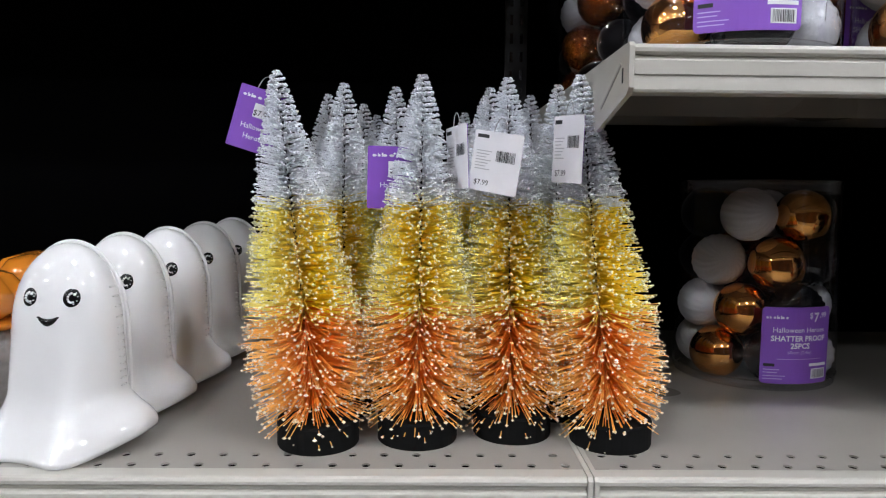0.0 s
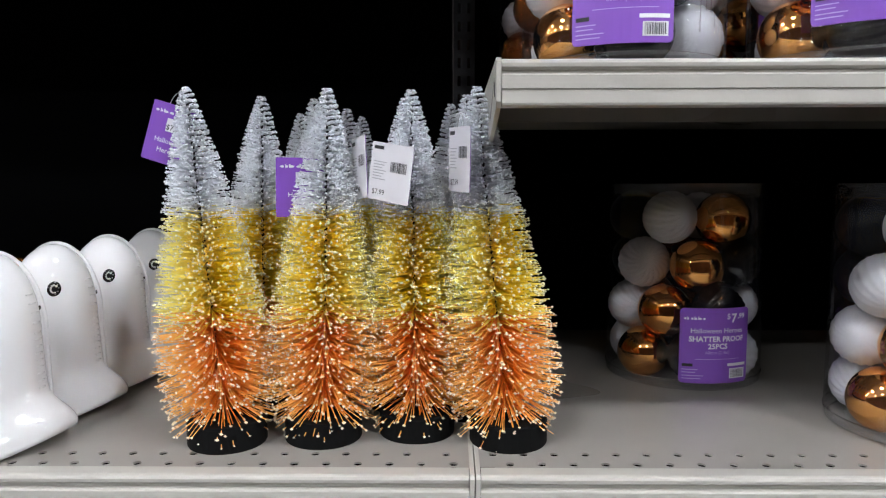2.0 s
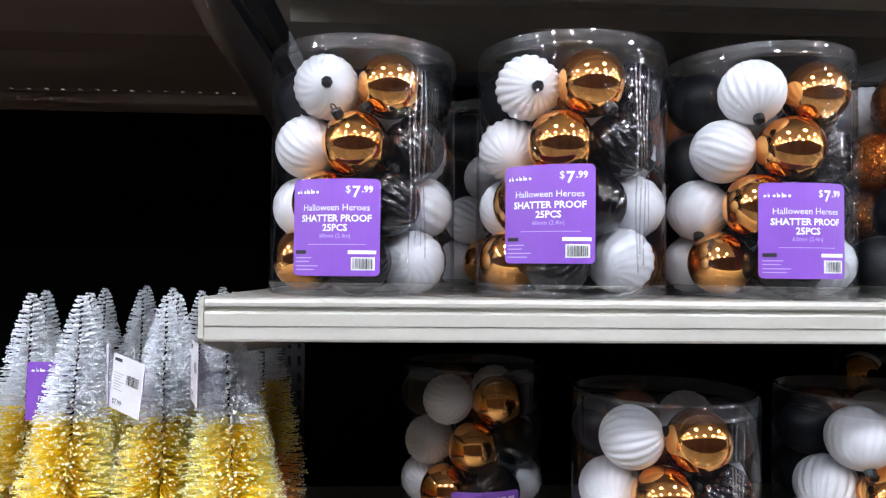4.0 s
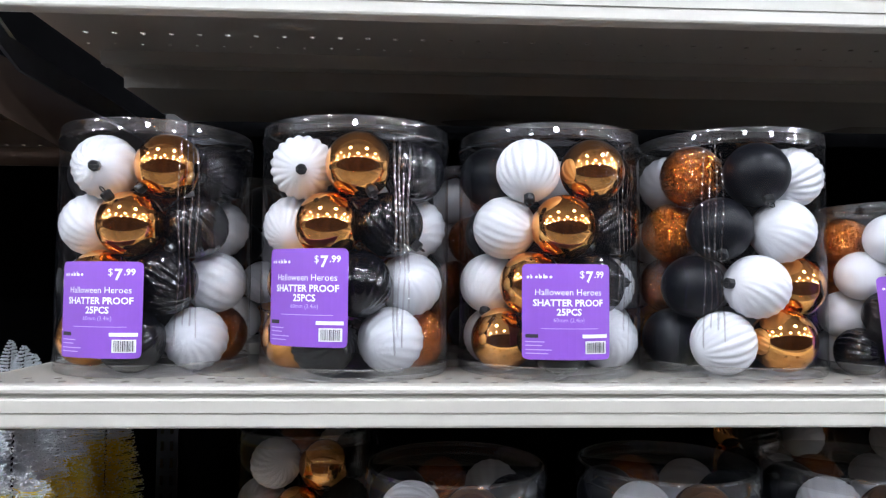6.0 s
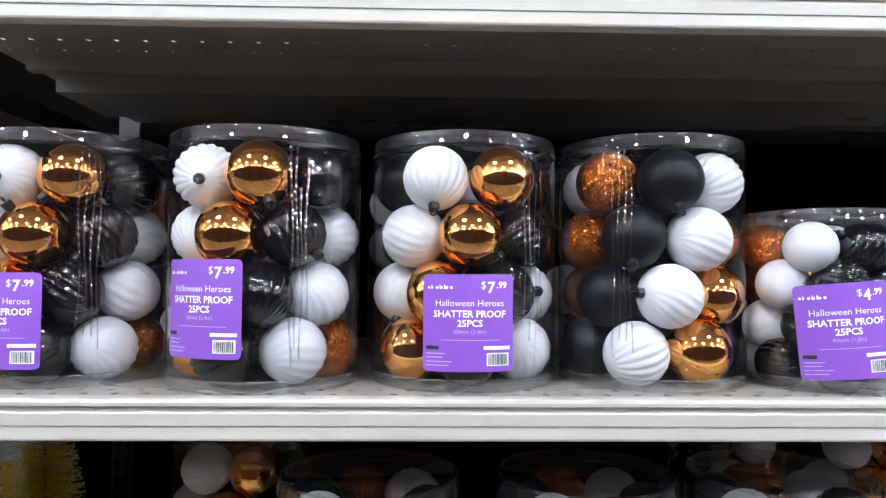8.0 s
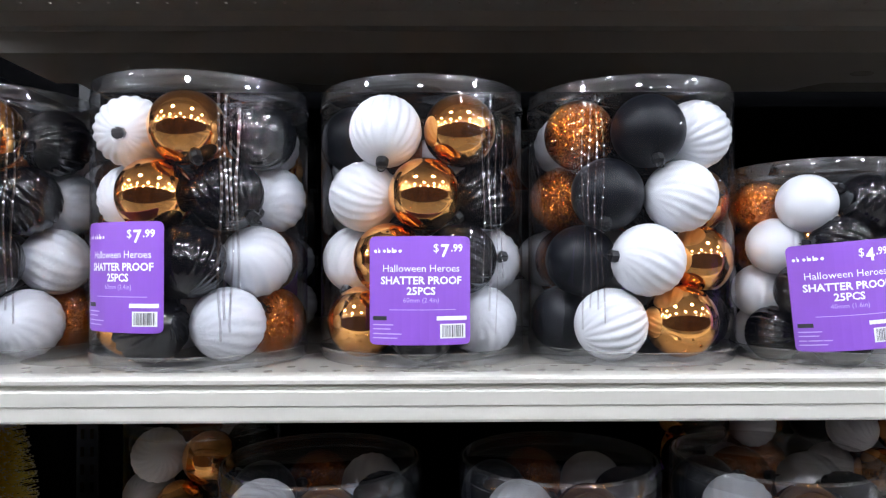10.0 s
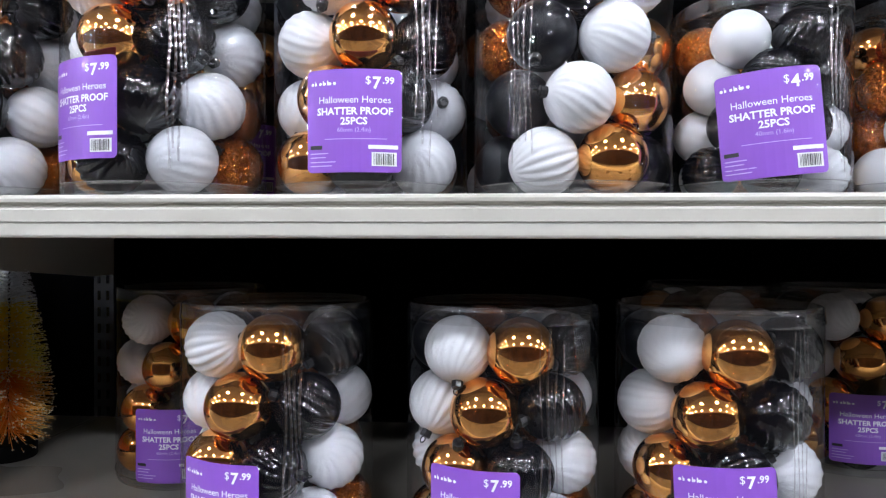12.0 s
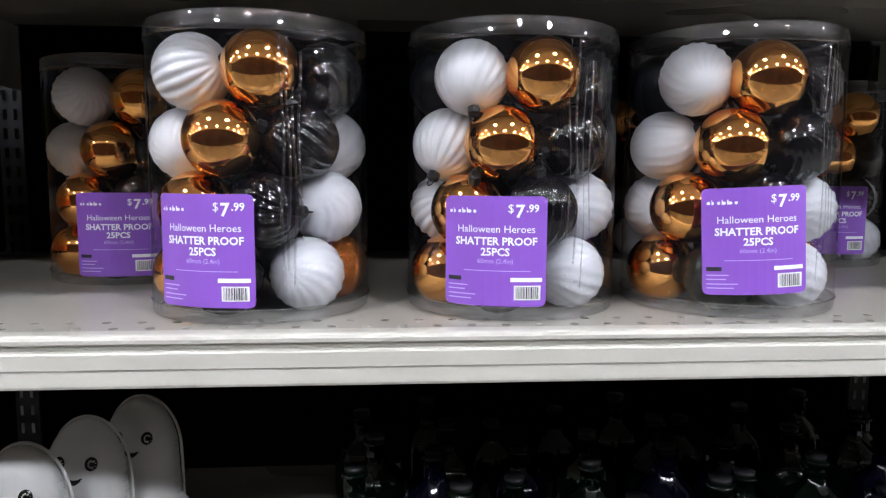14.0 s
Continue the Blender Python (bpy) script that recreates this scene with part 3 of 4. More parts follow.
def ornament_tube(x, y, z, turn, seed, label, size="big", sticker=True, slip=0.0, tilt=0.0, sticker_z=None, caps={}, seam=None):
    """caps: for a ball in (row, column), where its cap points: to the right, to the front, up."""
    rnd = random.Random(seed)
    t = thing("ornament_tube", pose(x, y, z + 0.0006, 0, 0, turn), label, "ornament pack", "tubes of ornament balls")
    wall, lid, tray = SHELL[size]
    place("clear_wall", wall, t, "clear plastic wall")
    place("lid", lid, t, "clear plastic lid")
    place("tray", tray, t, "clear plastic tray")
    if seam is not None:
        place("seam", SEAM[size][seed % len(SEAM[size])], t, "creased clear overlap").matrix_basis = pose(0, 0, 0, 0, 0, seam - turn)
    r = BALL[size]["r"]
    radius = RB if size == "big" else RS
    ring = radius - r - 0.0008
    rise = 0.0494 if size == "big" else 0.0345
    kinds = ("swirl", "gold", "black", "frost", "copper", "matt") if size == "big" else ("plain", "black", "black", "frost", "gold", "copper")
    for k in range(4):
        for j in range(6):
            a = radians(-28 + slip - 30 * k + 60 * j + rnd.uniform(-3, 3))
            zz = (HB if size == "big" else HS) - 0.0065 - r - k * rise - 0.002 + rnd.uniform(-0.0012, 0.0012)
            kind = kinds[j]
            if kind == "swirl":
                kind = rnd.choice(("swirl", "swirl", "pumpkin"))
            if kind == "black":
                kind = rnd.choice(("black", "black", "ringed"))
            b = place(BALL[size][kind].name.split(".")[0], BALL[size][kind], t)
            out = Vector((math.sin(a), -math.cos(a), 0))
            side = Vector((math.cos(a), math.sin(a), 0))
            if (k, j) in caps:
                right, front, up = caps[k, j]
                aim = (pose(0, 0, 0, 0, 0, -turn) @ Vector((right, -front, up))).normalized()
            elif kind in ("swirl", "pumpkin", "black", "ringed", "frost"):
                aim = (side * rnd.choice((-1, 1)) - out * rnd.uniform(0.15, 0.6) + Vector((0, 0, rnd.uniform(-0.6, 0.6)))).normalized()
            else:
                aim = (side * rnd.uniform(-0.7, 0.7) - out + Vector((0, 0, rnd.uniform(-0.6, 0.6)))).normalized()
            b.matrix_basis = Matrix.Translation(out * ring + Vector((0, 0, zz))) @ aim.to_track_quat("Z", "Y").to_matrix().to_4x4()
            c = place("cap", BALL[size]["cap"], b)
            c.matrix_basis = pose(0, 0, r * 0.985)
    if sticker:
        card, white, small, black = LABELS[size]
        sz = sticker_z if sticker_z is not None else 0.0555
        lab = place("label", card, t, "purple printed paper label")
        lab.matrix_basis = pose(0, 0, sz, 0, tilt, 0)
        place("white_print", white, lab, "white lettering")
        place("small_print", small, lab, "small lilac print")
        place("black_print", black, lab, "black bars")["kind"] = "stuff"
    return t


WHAT = "clear tube of white, gold and black balls"
# upper shelf, front row
ornament_tube(0.127, 0.573, ZU, -13, 11, WHAT + " with a purple label", slip=8, seam=30,
              caps={(0, 0): (0.12, 1, -0.12), (1, 1): (-0.5, 0.5, 0.8), (0, 1): (-0.7, 0.3, -0.7), (2, 3): (-0.9, 0.35, 0.05), (1, 2): (-0.5, 0.5, -0.6)})
ornament_tube(0.313, 0.549, ZU, -25, 12, WHAT + " with a purple label", sticker_z=0.067, seam=26,
              caps={(0, 0): (0.1, 1, -0.2), (0, 1): (0.4, 0.5, -0.8), (1, 2): (0.75, 0.3, -0.6), (2, 2): (-0.2, -0.5, 0.8)})
ornament_tube(0.492, 0.562, ZU, 0, 13, WHAT + " with a purple label", sticker_z=0.0565, seam=34,
              caps={(0, 0): (-0.05, 0.5, -0.85), (2, 0): (-0.2, 0.5, -0.8), (2, 3): (0.3, 0.9, 0.1), (1, 2): (-0.6, 0.5, -0.5)})
ornament_tube(0.666, 0.563, ZU, 88, 14, "clear tube of balls turned to show white, black and copper ones", sticker=False, seam=-38,
              caps={(0, 0): (0.8, -0.5, 0.4), (1, 0): (0.95, -0.25, 0.05), (2, 0): (-0.95, 0.3, 0.1), (3, 0): (0.9, -0.2, 0.3), (0, 5): (0.05, 0.6, -0.8), (1, 5): (-0.2, 0.6, -0.75)})
ornament_tube(0.8160, 0.543, ZU, -13, 15, "short clear tube of small balls with a purple label", "small", tilt=-5.0, sticker_z=0.0515, seam=25)
ornament_tube(0.957, 0.548, ZU, 40, 16, "short clear tube of small white and black balls", "small")
ornament_tube(1.105, 0.552, ZU, 15, 17, "short clear tube of small white and black balls", "small")
# upper shelf, behind
for i, (x, y, r) in enumerate(((0.128, 0.893, 128), (0.285, 0.77, 30), (0.468, 0.765, 140), (0.645, 0.76, 60))):
    ornament_tube(x, y, ZU, r, 30 + i, WHAT + " at the back")
# lower shelf
ornament_tube(0.407, 0.569, ZL, -19, 21, WHAT + " with a purple label", sticker_z=0.0515, seam=20,
              caps={(0, 0): (0.85, 0.4, 0.25), (2, 2): (0.9, 0.4, 0), (1, 3): (-0.3, 0.4, -0.8)})
ornament_tube(0.607, 0.571, ZL, -17, 22, WHAT + " with a purple label", sticker_z=0.0505, seam=20,
              caps={(0, 0): (0, 0.5, -0.85), (1, 0): (-0.4, 0.4, -0.8), (2, 1): (0.1, 0.6, 0.8), (2, 2): (-0.1, 0.3, 0.9)})
ornament_tube(0.790, 0.570, ZL, -11, 23, WHAT + " with a purple label", sticker_z=0.0577, tilt=-3.0, slip=-17, seam=24,
              caps={(0, 0): (0.05, -1, 0.25), (1, 0): (0.6, 0.6, 0.4), (2, 3): (-0.7, 0.6, -0.2)})
ornament_tube(0.246, 0.752, ZL, 6, 24, WHAT + " set back in shade", slip=-14, sticker_z=0.048)
for i, (x, y, r) in enumerate(((1.035, 0.85, -10), (0.87, 0.885, 230))):
    ornament_tube(x, y, ZL, r, 40 + i, WHAT + " in the dark behind")
# top shelf
for i, (x, r) in enumerate(((0.40, 150), (0.59, 100), (0.79, -5), (0.975, 5))):
    ornament_tube(x, 0.550, ZT, r, 50 + i, WHAT + " on the top shelf")


# ---- bristle trees ----
def brush(name, h0, h1, count, lean, rnd, beads, mat, thick):
    """Bristles twisted into a wire between two heights, with beads at some of the tips, joined in one mesh."""
    vs, fs = [], []
    for i in range(count):
        h = h0 + (h1 - h0) * (i + rnd.random()) / count
        if rnd.random() < 0.25:
            h += rnd.gauss(0, 0.004)
        a = i * 2.39996 + rnd.uniform(-0.4, 0.4)
        # fibres sit in the turns of the twisted wire
        turn = 0.0046
        h = (math.floor(h / turn) + (a / (2 * math.pi)) % 1.0) * turn + rnd.gauss(0, 0.0004 if h > 0.19 else 0.0009)
        h = max(0.034, min(0.2960, h))
        f = (h - 0.03) / 0.267
        reach = (0.0488 * min(1.0, max(0.0, 1.005 - f) ** 0.80 * 1.16)) * (0.90 + 0.10 * min(1, f / 0.12)) * (rnd.uniform(0.9, 1.06) if rnd.random() < 0.62 else rnd.uniform(0.5, 0.9)) + 0.002
        tip = radians(-17 * max(0, 1 - f / 0.35) - 22 * max(0, 1 - f / 0.07) + 7 * f + rnd.gauss(0, 7 - 4.5 * f))
        dx, dy, dz = math.cos(a) * math.cos(tip), math.sin(a) * math.cos(tip), math.sin(tip)
        sx, sy = -math.sin(a), math.cos(a)
        o = len(vs)
        lx, ly = lean[0] * h, lean[1] * h
        sag = reach * rnd.uniform(-0.05, 0.10)
        for d, w in ((0.0, thick), (reach, thick * 0.8)):
            cx, cy, cz = dx * d + lx, dy * d + ly, h + dz * d + (sag if d else 0)
            vs += [(cx + sx * w, cy + sy * w, cz - w * 0.6), (cx - sx * w, cy - sy * w, cz - w * 0.6), (cx, cy, cz + w)]
        fs += [(o, o + 1, o + 4, o + 3), (o + 1, o + 2, o + 5, o + 4), (o + 2, o, o + 3, o + 5), (o + 3, o + 4, o + 5)]
        beads.append((dx * reach + lx, dy * reach + ly, h + dz * reach + sag, f))
    me = bpy.data.meshes.new(name)
    me.from_pydata(vs, [], fs)
    me.materials.append(mat)
    return me


def bead_mesh(name, spots, rnd, size, mat):
    vs, fs = [], []
    for x, y, z, f in spots:
        r = size * rnd.uniform(0.6, 1.25)
        o = len(vs)
        q = rnd.uniform(0.8, 1.5)
        vs += [(x + r * q, y, z), (x - r * q, y, z), (x, y + r * q, z), (x, y - r * q, z), (x, y, z + r), (x, y, z - r)]
        fs += [(o + a, o + b, o + c) for a, b, c in ((0, 2, 4), (2, 1, 4), (1, 3, 4), (3, 0, 4), (2, 0, 5), (1, 2, 5), (3, 1, 5), (0, 3, 5))]
    me = bpy.data.meshes.new(name)
    me.from_pydata(vs, [], fs)
    me.materials.append(mat)
    return me


def bristle_tree(m, lean, seed, dense, label):
    rnd = random.Random(seed)
    t = thing("bristle_tree", m, label, "decoration tree", "bristle trees")
    bm = bmesh.new()
    lathe(bm, [(0, 0), (0.0318, 0), (0.0325, 0.0012), (0.0325, 0.0195), (0.0315, 0.021), (0, 0.021)], 36)
    part("base", bm, BASE, t, "round black wooden base")
    bm = bmesh.new()
    rows = []
    for k in range(12):
        h = 0.02 + 0.273 * k / 11
        rows.append([bm.verts.new((lean[0] * h + 0.0016 * math.cos(k * 1.7 + i * 2.1), lean[1] * h + 0.0016 * math.sin(k * 1.7 + i * 2.1), h)) for i in range(3)])
    for p, q in zip(rows, rows[1:]):
        for i in range(3):
            bm.faces.new((p[i], p[(i + 1) % 3], q[(i + 1) % 3], q[i]))
    part("wire_stem", bm, CAP, t, "twisted dark wire stem")
    n = dense
    low, mid, top = [], [], []
    place("orange_bristles", brush("orange_bristles", 0.034, 0.106, int(n * 0.80), lean, rnd, low, ORANGE, 0.00044), t, "orange bristles")["kind"] = "stuff"
    place("yellow_bristles", brush("yellow_bristles", 0.100, 0.189, int(n * 1.12), lean, rnd, mid, YELLOW, 0.00042), t, "yellow bristles")["kind"] = "stuff"
    place("silver_bristles", brush("silver_bristles", 0.186, 0.2960, int(n * 1.40), lean, rnd, top, SILVER, 0.00046), t, "frosted silver bristles")["kind"] = "stuff"
    place("peach_frosting", bead_mesh("peach_frosting", [b for b in low if rnd.random() < 0.92], rnd, 0.00118, BEAD_P), t, "pale peach frost beads")["kind"] = "stuff"
    place("pale_frosting", bead_mesh("pale_frosting", [b for b in mid if rnd.random() < 0.9], rnd, 0.00112, BEAD_W), t, "pale frost beads")["kind"] = "stuff"
    place("silver_frosting", bead_mesh("silver_frosting", [b for b in top if rnd.random() < 0.85], rnd, 0.00105, SILVER), t, "silver glitter beads")["kind"] = "stuff"
    return t


TREE = "frosted silver, yellow and orange bristle tree on black base"
bristle_tree(pose(-0.206, 0.530, ZL, 0, 0, 0), (-0.128, 0.11), 1, 1450, TREE)
bristle_tree(pose(-0.127, 0.541, ZL, 0, 0, 0), (0.007, 0.11), 2, 1450, TREE)
bristle_tree(pose(-0.048, 0.554, ZL, 0, 0, 0), (-0.018, 0.10), 3, 1450, TREE)
bristle_tree(pose(0.030, 0.534, ZL, 0, 0, 0), (-0.088, 0.10), 4, 1450, TREE)
straight = bristle_tree(pose(-0.197, 0.612, ZL, 0, 0, 0), (0.0, 0.05), 5, 1000, TREE + " behind")
for i, (x, y) in enumerate(((-0.145, 0.642), (-0.068, 0.638), (-0.001, 0.615), (-0.23, 0.70), (-0.012, 0.69), (-0.20, 0.78), (-0.13, 0.73), (-0.07, 0.72), (0.0, 0.78), (-0.195, 0.90), (-0.074, 0.86), (-0.135, 0.82))):
    copy_thing(straight, pose(x, y - 0.008, ZL, 0, 0, (25, -20, 10, -30)[i % 4]))


# ---- hang tags on the trees ----
def hang_tag(m, w, h, mat, kind, label):
    t = thing("hang_tag", m, label, "price tag", "hang tags")
    place("card", card_mesh("card", w, h, 0.0008, 0, 0.0, mat), t)
    place("reverse", card_mesh("reverse", w - 0.0004, h - 0.0004, 0.0008, 0, -0.0005, PURPLE if mat is CARD else CARD), t, "reverse side of the card")
    if kind == "price":
        black = barcode(w * 0.0, w * 0.38, h * 0.02, h * 0.20, 9) + [bar(-w * 0.44, -w * 0.2, h * 0.38, h * 0.44)]
        black += [words("$7.99", h * 0.13, -w * 0.40, -h * 0.40)]
        grey = [bar(-w * 0.42, -w * (0.1 + 0.05 * (i % 3)), h * (0.16 - 0.05 * i), h * (0.175 - 0.05 * i)) for i in range(7)]
        place("black_print", printed("black_print", black, 0, 0.0008, INK_K), t, "black price print")
        place("small_print", printed("small_print", grey, 0, 0.0008, INK_G), t, "small grey print")
    else:
        white = squiggle(-w * 0.42, h * 0.33, h * 0.06, (w * 0.10, w * 0.06, w * 0.12, w * 0.12, w * 0.14, w * 0.10))
        white += [bar(-w * 0.1, w * 0.32, h * 0.04, h * 0.26)]
        white += [words("Halloween", h * 0.12, w * 0.05, -h * 0.16, "CENTER"), words("Heroes", h * 0.12, w * 0.05, -h * 0.32, "CENTER")]
        place("white_print", printed("white_print", white, 0, 0.0008, INK_W), t, "white print and price sticker")
        place("price_print", printed("price_print", [words("$7.99", h * 0.13, w * 0.10, h * 0.07, "CENTER")], 0, 0.0012, INK_K), t, "black price print")
    bm = bmesh.new()
    rows = []
    for k in range(9):
        a = math.pi * k / 8
        rows.append([bm.verts.new((0.006 * math.cos(a) + 0.0004 * math.cos(i * 2.1), 0.0005 + 0.0004 * math.sin(i * 2.1), h * 0.40 + 0.016 * math.sin(a))) for i in range(3)])
    for p, q in zip(rows, rows[1:]):
        for i in range(3):
            bm.faces.new((p[i], p[(i + 1) % 3], q[(i + 1) % 3], q[i]))
    part("loop", bm, STRING, t, "thin clear loop")
    return t


hang_tag(pose(-0.263, 0.571, 1.4645, 0, 17, -4), 0.039, 0.052, PURPLE, "brand", "purple hang tag tied to a bristle tree")
hang_tag(pose(-0.1490, 0.571, 1.4182, 0, 1, 0), 0.0435, 0.052, PURPLE, "brand", "purple hang tag between two bristle trees")
hang_tag(pose(-0.096, 0.560, 1.435, 0, -5, -64), 0.036, 0.052, CARD, "price", "white price tag with a barcode on a bristle tree")
hang_tag(pose(-0.067, 0.530, 1.430, 0, 9, -36), 0.044, 0.047, CARD, "price", "white price tag with a barcode on a bristle tree")
hang_tag(pose(-0.011, 0.530, 1.441, 0, 2, -66), 0.040, 0.052, CARD, "price", "white price tag with a barcode on a bristle tree")


# ---- ceramic ghosts ----
def ghost_mesh():
    bm = bmesh.new()
    n, rows = 48, 44
    H = 0.158

    def half_at(f):
        return 0.0428 * math.sqrt(max(0.0, 1 - ((f - 0.60) / 0.40) ** 2.07)) if f > 0.6 else 0.0428 + 0.003 * (0.60 - f) / 0.6

    grid = []
    for j in range(rows + 1):
        v = j / rows
        z = H * (v if v < 0.6 else 0.6 + 0.4 * math.sin((v - 0.6) / 0.4 * math.pi / 2))
        f = z / H
        half = half_at(f)
        flare = max(0.0, (0.30 - f) / 0.30) ** 1.8 * 0.048
        deep = (half / 0.0405) * 0.024 + 0.026 * max(0.0, 0.75 - f) ** 1.4
        row = []
        for i in range(n):
            a = 2 * math.pi * i / n
            c, s = math.cos(a), math.sin(a)
            x = (abs(c) ** 0.8) * (1 if c > 0 else -1) * half
            y = (abs(s) ** 0.9) * (0.45 if s > 0 else -1.05) * deep + 0.006
            x += flare * c * abs(c) * (1.0 if c > 0 else 0.8)
            y += (flare * 0.35) * s
            tuck = max(0.0, 1 - f / 0.16) ** 2
            x -= 0.030 * tuck * c * abs(c)
            y -= 0.004 * tuck * s
            fold = 0.0068 * math.sin(5 * a + 1.0) * max(0, (0.55 - f) / 0.55)
            y += fold * s
            up = 0.030 * max(0.0, abs(c) - 0.45) ** 1.5 * max(0, 1 - f / 0.30) * (1.0 if c > 0 else 0.7)
            row.append(bm.verts.new((x, y - 0.004 * math.sin(f * 3), z + up)))
        grid.append(row)
    for p, q in zip(grid, grid[1:]):
        for i in range(n):
            bm.faces.new((p[i], p[(i + 1) % n], q[(i + 1) % n], q[i]))
    bm.faces.new(grid[0][::-1])
    bm.faces.new(grid[-1])
    bm.normal_update()
    skin = [(f.calc_center_median(), f.normal.copy()) for f in bm.faces if f.normal.y < -0.1]
    # raised seam over the head, with stitches behind it
    path = []
    for k in range(25):
        f = 0.16 + 0.44 * k / 24
        path.append((half_at(f), f))
    for k in range(1, 25):
        f = 0.60 + 0.40 * math.sin(math.pi / 2 * k / 24)
        path.append((half_at(f), f))
    path = [(-x, f) for x, f in path] + [(x, f) for x, f in path[::-1][1:]]
    tube = []
    for k, (x, f) in enumerate(path):
        c = Vector((x * 1.0, 0.0085, H * f * 0.998)) + Vector((x, 0, H * (f - 0.62))).normalized() * 0.0008
        out = Vector((x, 0, H * (f - 0.55))).normalized()
        tube.append([bm.verts.new(c + out * (0.0020 * math.cos(a)) + Vector((0, 0.0017 * math.sin(a), 0))) for a in (0, 1.05, 2.09, 3.14, 4.19, 5.24)])
    for p, q in zip(tube, tube[1:]):
        for i in range(6):
            bm.faces.new((p[i], p[(i + 1) % 6], q[(i + 1) % 6], q[i]))
    for x, f in [q for q in path[::2] if q[1] < 0.80]:
        m = Matrix.Translation((x * 0.985, -0.0005, H * f * 0.990)) @ Matrix.Diagonal((0.0017, 0.0050, 0.0013, 1))
        bmesh.ops.create_icosphere(bm, subdivisions=1, radius=1.0, matrix=m)
    for f in bm.faces:
        f.smooth = True

    def front(x, z):
        c, n = min(skin, key=lambda u: (u[0].x - x) ** 2 + (u[0].z - z) ** 2)
        return c.y - ((x - c.x) * n.x + (z - c.z) * n.z) / n.y, n

    # painted eyes with a pale curl, and a smile
    def dot(x, z, rx, rz, mat, off):
        y, n = front(x, z)
        spin = Vector((0, -1, 0)).rotation_difference(n).to_matrix().to_4x4()
        m = Matrix.Translation(Vector((x, y, z)) + n * (off - 0.0010)) @ spin @ Matrix.Diagonal((rx, 0.0020, rz, 1))
        old = set(bm.faces)
        bmesh.ops.create_icosphere(bm, subdivisions=3, radius=1.0, matrix=m)
        for f in set(bm.faces) - old:
            f.material_index = mat
            f.smooth = True
    for x in (-0.0165, 0.0165):
        dot(x, 0.1185, 0.0068, 0.0080, 1, 0.0)
        for k in range(7):
            a = radians(100 + 32 * k)
            dot(x + 0.0028 * math.cos(a) + 0.0006, 0.1185 + 0.0034 * math.sin(a), 0.0009, 0.0009, 0, 0.0016)
        dot(x + 0.0022, 0.1210, 0.0011, 0.0011, 0, 0.0016)
        for k in range(4):
            a = radians(300 + 35 * k)
            dot(x + 0.0045 * math.cos(a), 0.1185 + 0.0052 * math.sin(a), 0.0005, 0.0005, 0, 0.0012)
    for k in range(11):
        u = -1 + 2 * k / 10
        dot(u * 0.0075, 0.1003 + 0.0038 * u * u, 0.0016, 0.0010 + 0.0024 * (1 - u * u), 1, 0.0)
    me = bpy.data.meshes.new("ceramic_ghost")
    bm.to_mesh(me)
    bm.free()
    me.materials.append(GLAZE)
    me.materials.append(EYE)
    return me


GHOST = ghost_mesh()


def ghost(x, y, z, turn, label):
    g = place("ceramic_ghost", GHOST)
    g.matrix_basis = pose(x, y, z + 0.0005, 0, 0, turn)
    tagged(g, label, "figurine", "ceramic ghosts")


for x, y in ((-0.400, 0.527), (-0.399, 0.616), (-0.394, 0.708), (-0.391, 0.812), (-0.386, 0.915)):
    ghost(x, y, ZL, -6, "glossy white ceramic ghost with painted black eyes and smile")
for i, (x, y) in enumerate(((0.160, 0.660), (0.188, 0.732), (0.220, 0.800))):
    ghost(x, y, ZB, -6, "white ceramic ghost in shade on the shelf below")


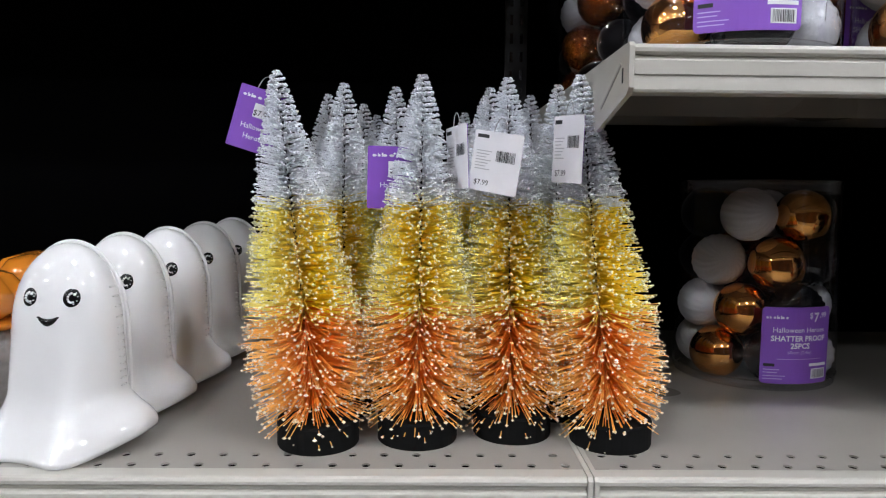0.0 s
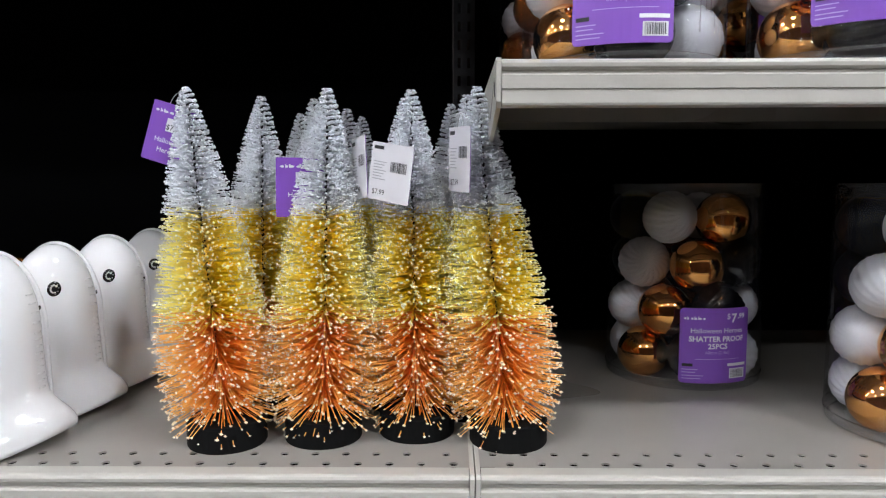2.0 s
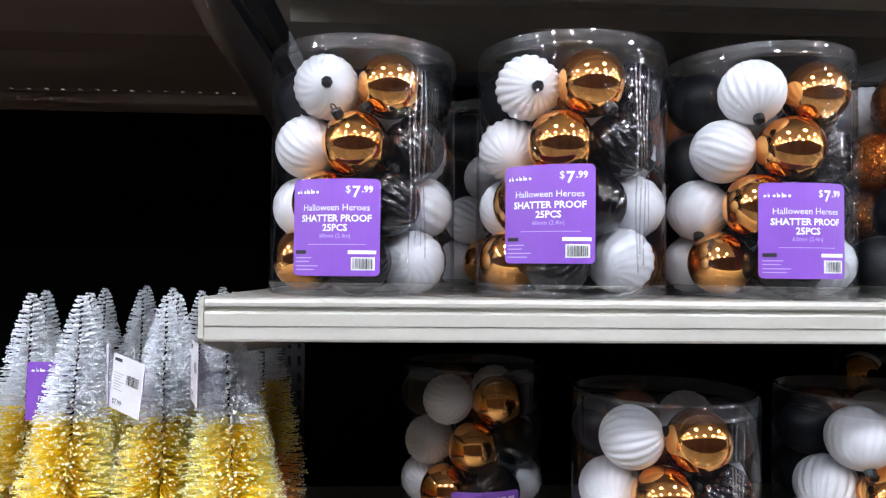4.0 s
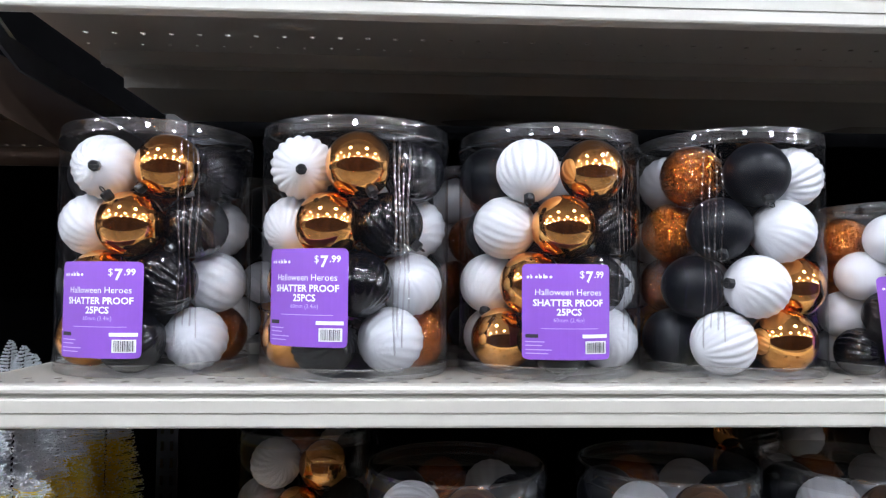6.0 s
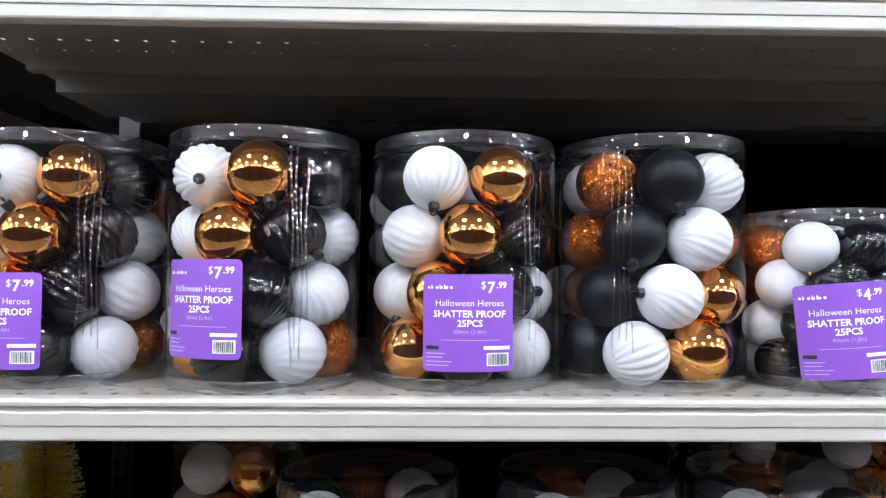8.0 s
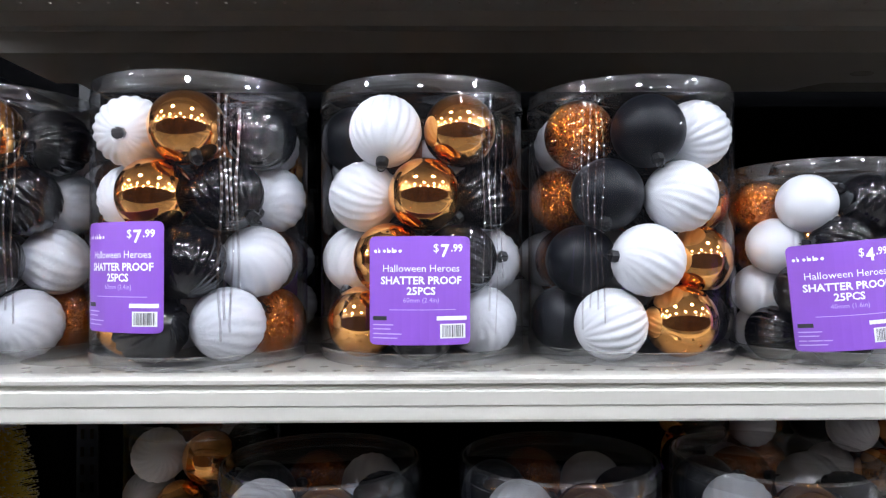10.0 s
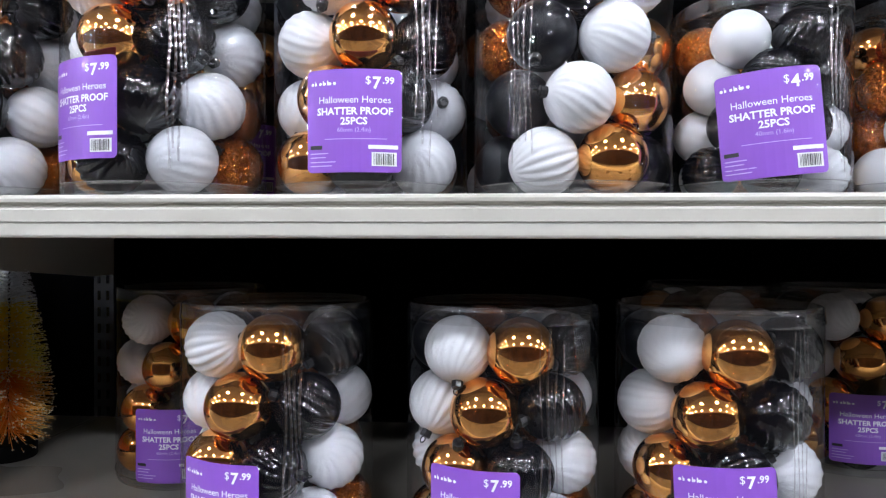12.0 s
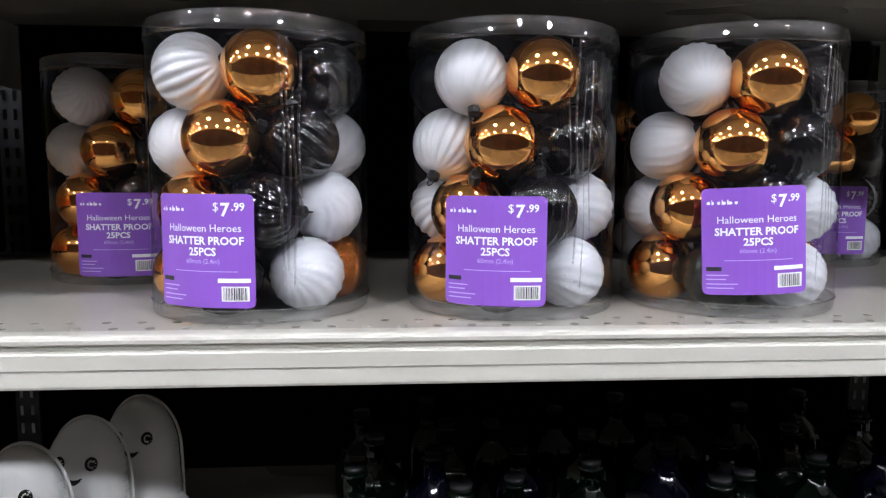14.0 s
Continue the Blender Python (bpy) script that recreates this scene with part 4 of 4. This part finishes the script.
# ---- orange dish beside the ghosts ----
def pumpkin_dish(x, y, z):
    t = thing("pumpkin_dish", pose(x, y, z + 0.0005), "orange glazed pumpkin lid on a grey-white ceramic jar", "ceramic jar")
    bm = bmesh.new()
    lathe(bm, [(0, 0), (0.045, 0), (0.052, 0.008), (0.056, 0.03), (0.053, 0.06), (0.050, 0.078), (0, 0.078)], 48, lambda a: 1 + 0.04 * math.cos(6 * a))
    part("jar", bm, GREY_GLAZE, t, "grey-white speckled ceramic jar", True)
    bm = bmesh.new()
    lathe(bm, [(0, 0.0782), (0.060, 0.0782), (0.063, 0.081), (0.060, 0.084), (0, 0.084)], 48)
    part("rim", bm, ORANGE_GLAZE, t, "orange rim", True)
    bm = bmesh.new()
    lathe(bm, [(0, 0.0842), (0.045, 0.0842), (0.055, 0.092), (0.055, 0.106), (0.042, 0.122), (0.020, 0.128), (0.010, 0.125), (0, 0.123)], 64, lambda a: 1 - 0.10 * abs(math.cos(4 * a)) ** 6)
    part("lid", bm, ORANGE_GLAZE, t, "ribbed orange pumpkin lid", True)


pumpkin_dish(-0.535, 0.60, ZL)
pumpkin_dish(-0.545, 0.76, ZL)


# ---- dark glass bottles on the shelf below ----
def dark_bottle(x, y, mat, k, label):
    t = thing("dark_bottle", pose(x, y, ZB + 0.0005, 0, 0, 37 * k), label, "glass bottle", "dark glass bottles")
    h = 0.098 + 0.014 * ((k * 7) % 3)
    bm = bmesh.new()
    lathe(bm, [(0, 0), (0.030, 0), (0.034, 0.005), (0.034, h * 0.5), (0.028, h * 0.62), (0.012, h * 0.72), (0.011, h * 0.9), (0.014, h * 0.91), (0.014, h * 0.95), (0, h * 0.95)], 40, lambda a: 1 + 0.03 * math.cos(8 * a))
    part("bottle", bm, mat, t, "", True)
    bm = bmesh.new()
    lathe(bm, [(0, h * 0.951), (0.010, h * 0.951), (0.011, h), (0, h)], 16)
    part("stopper", bm, CAP, t, "dark stopper", True)


# rows added so that dark glass covers the deck, which belongs in shade
k = 0
for row, y in enumerate((0.530, 0.615, 0.700, 0.785, 0.870)):
    for x in range(9):
        k += 1
        green = (k * 5 + row) % 3 != 0
        dark_bottle(0.47 + 0.084 * x + 0.02 * (row % 2), y + 0.006 * ((k * 7) % 3), DARKGLASS if green else INKGLASS, k, "dark green glass bottle with a stopper" if green else "dark blue glass bottle with a stopper")
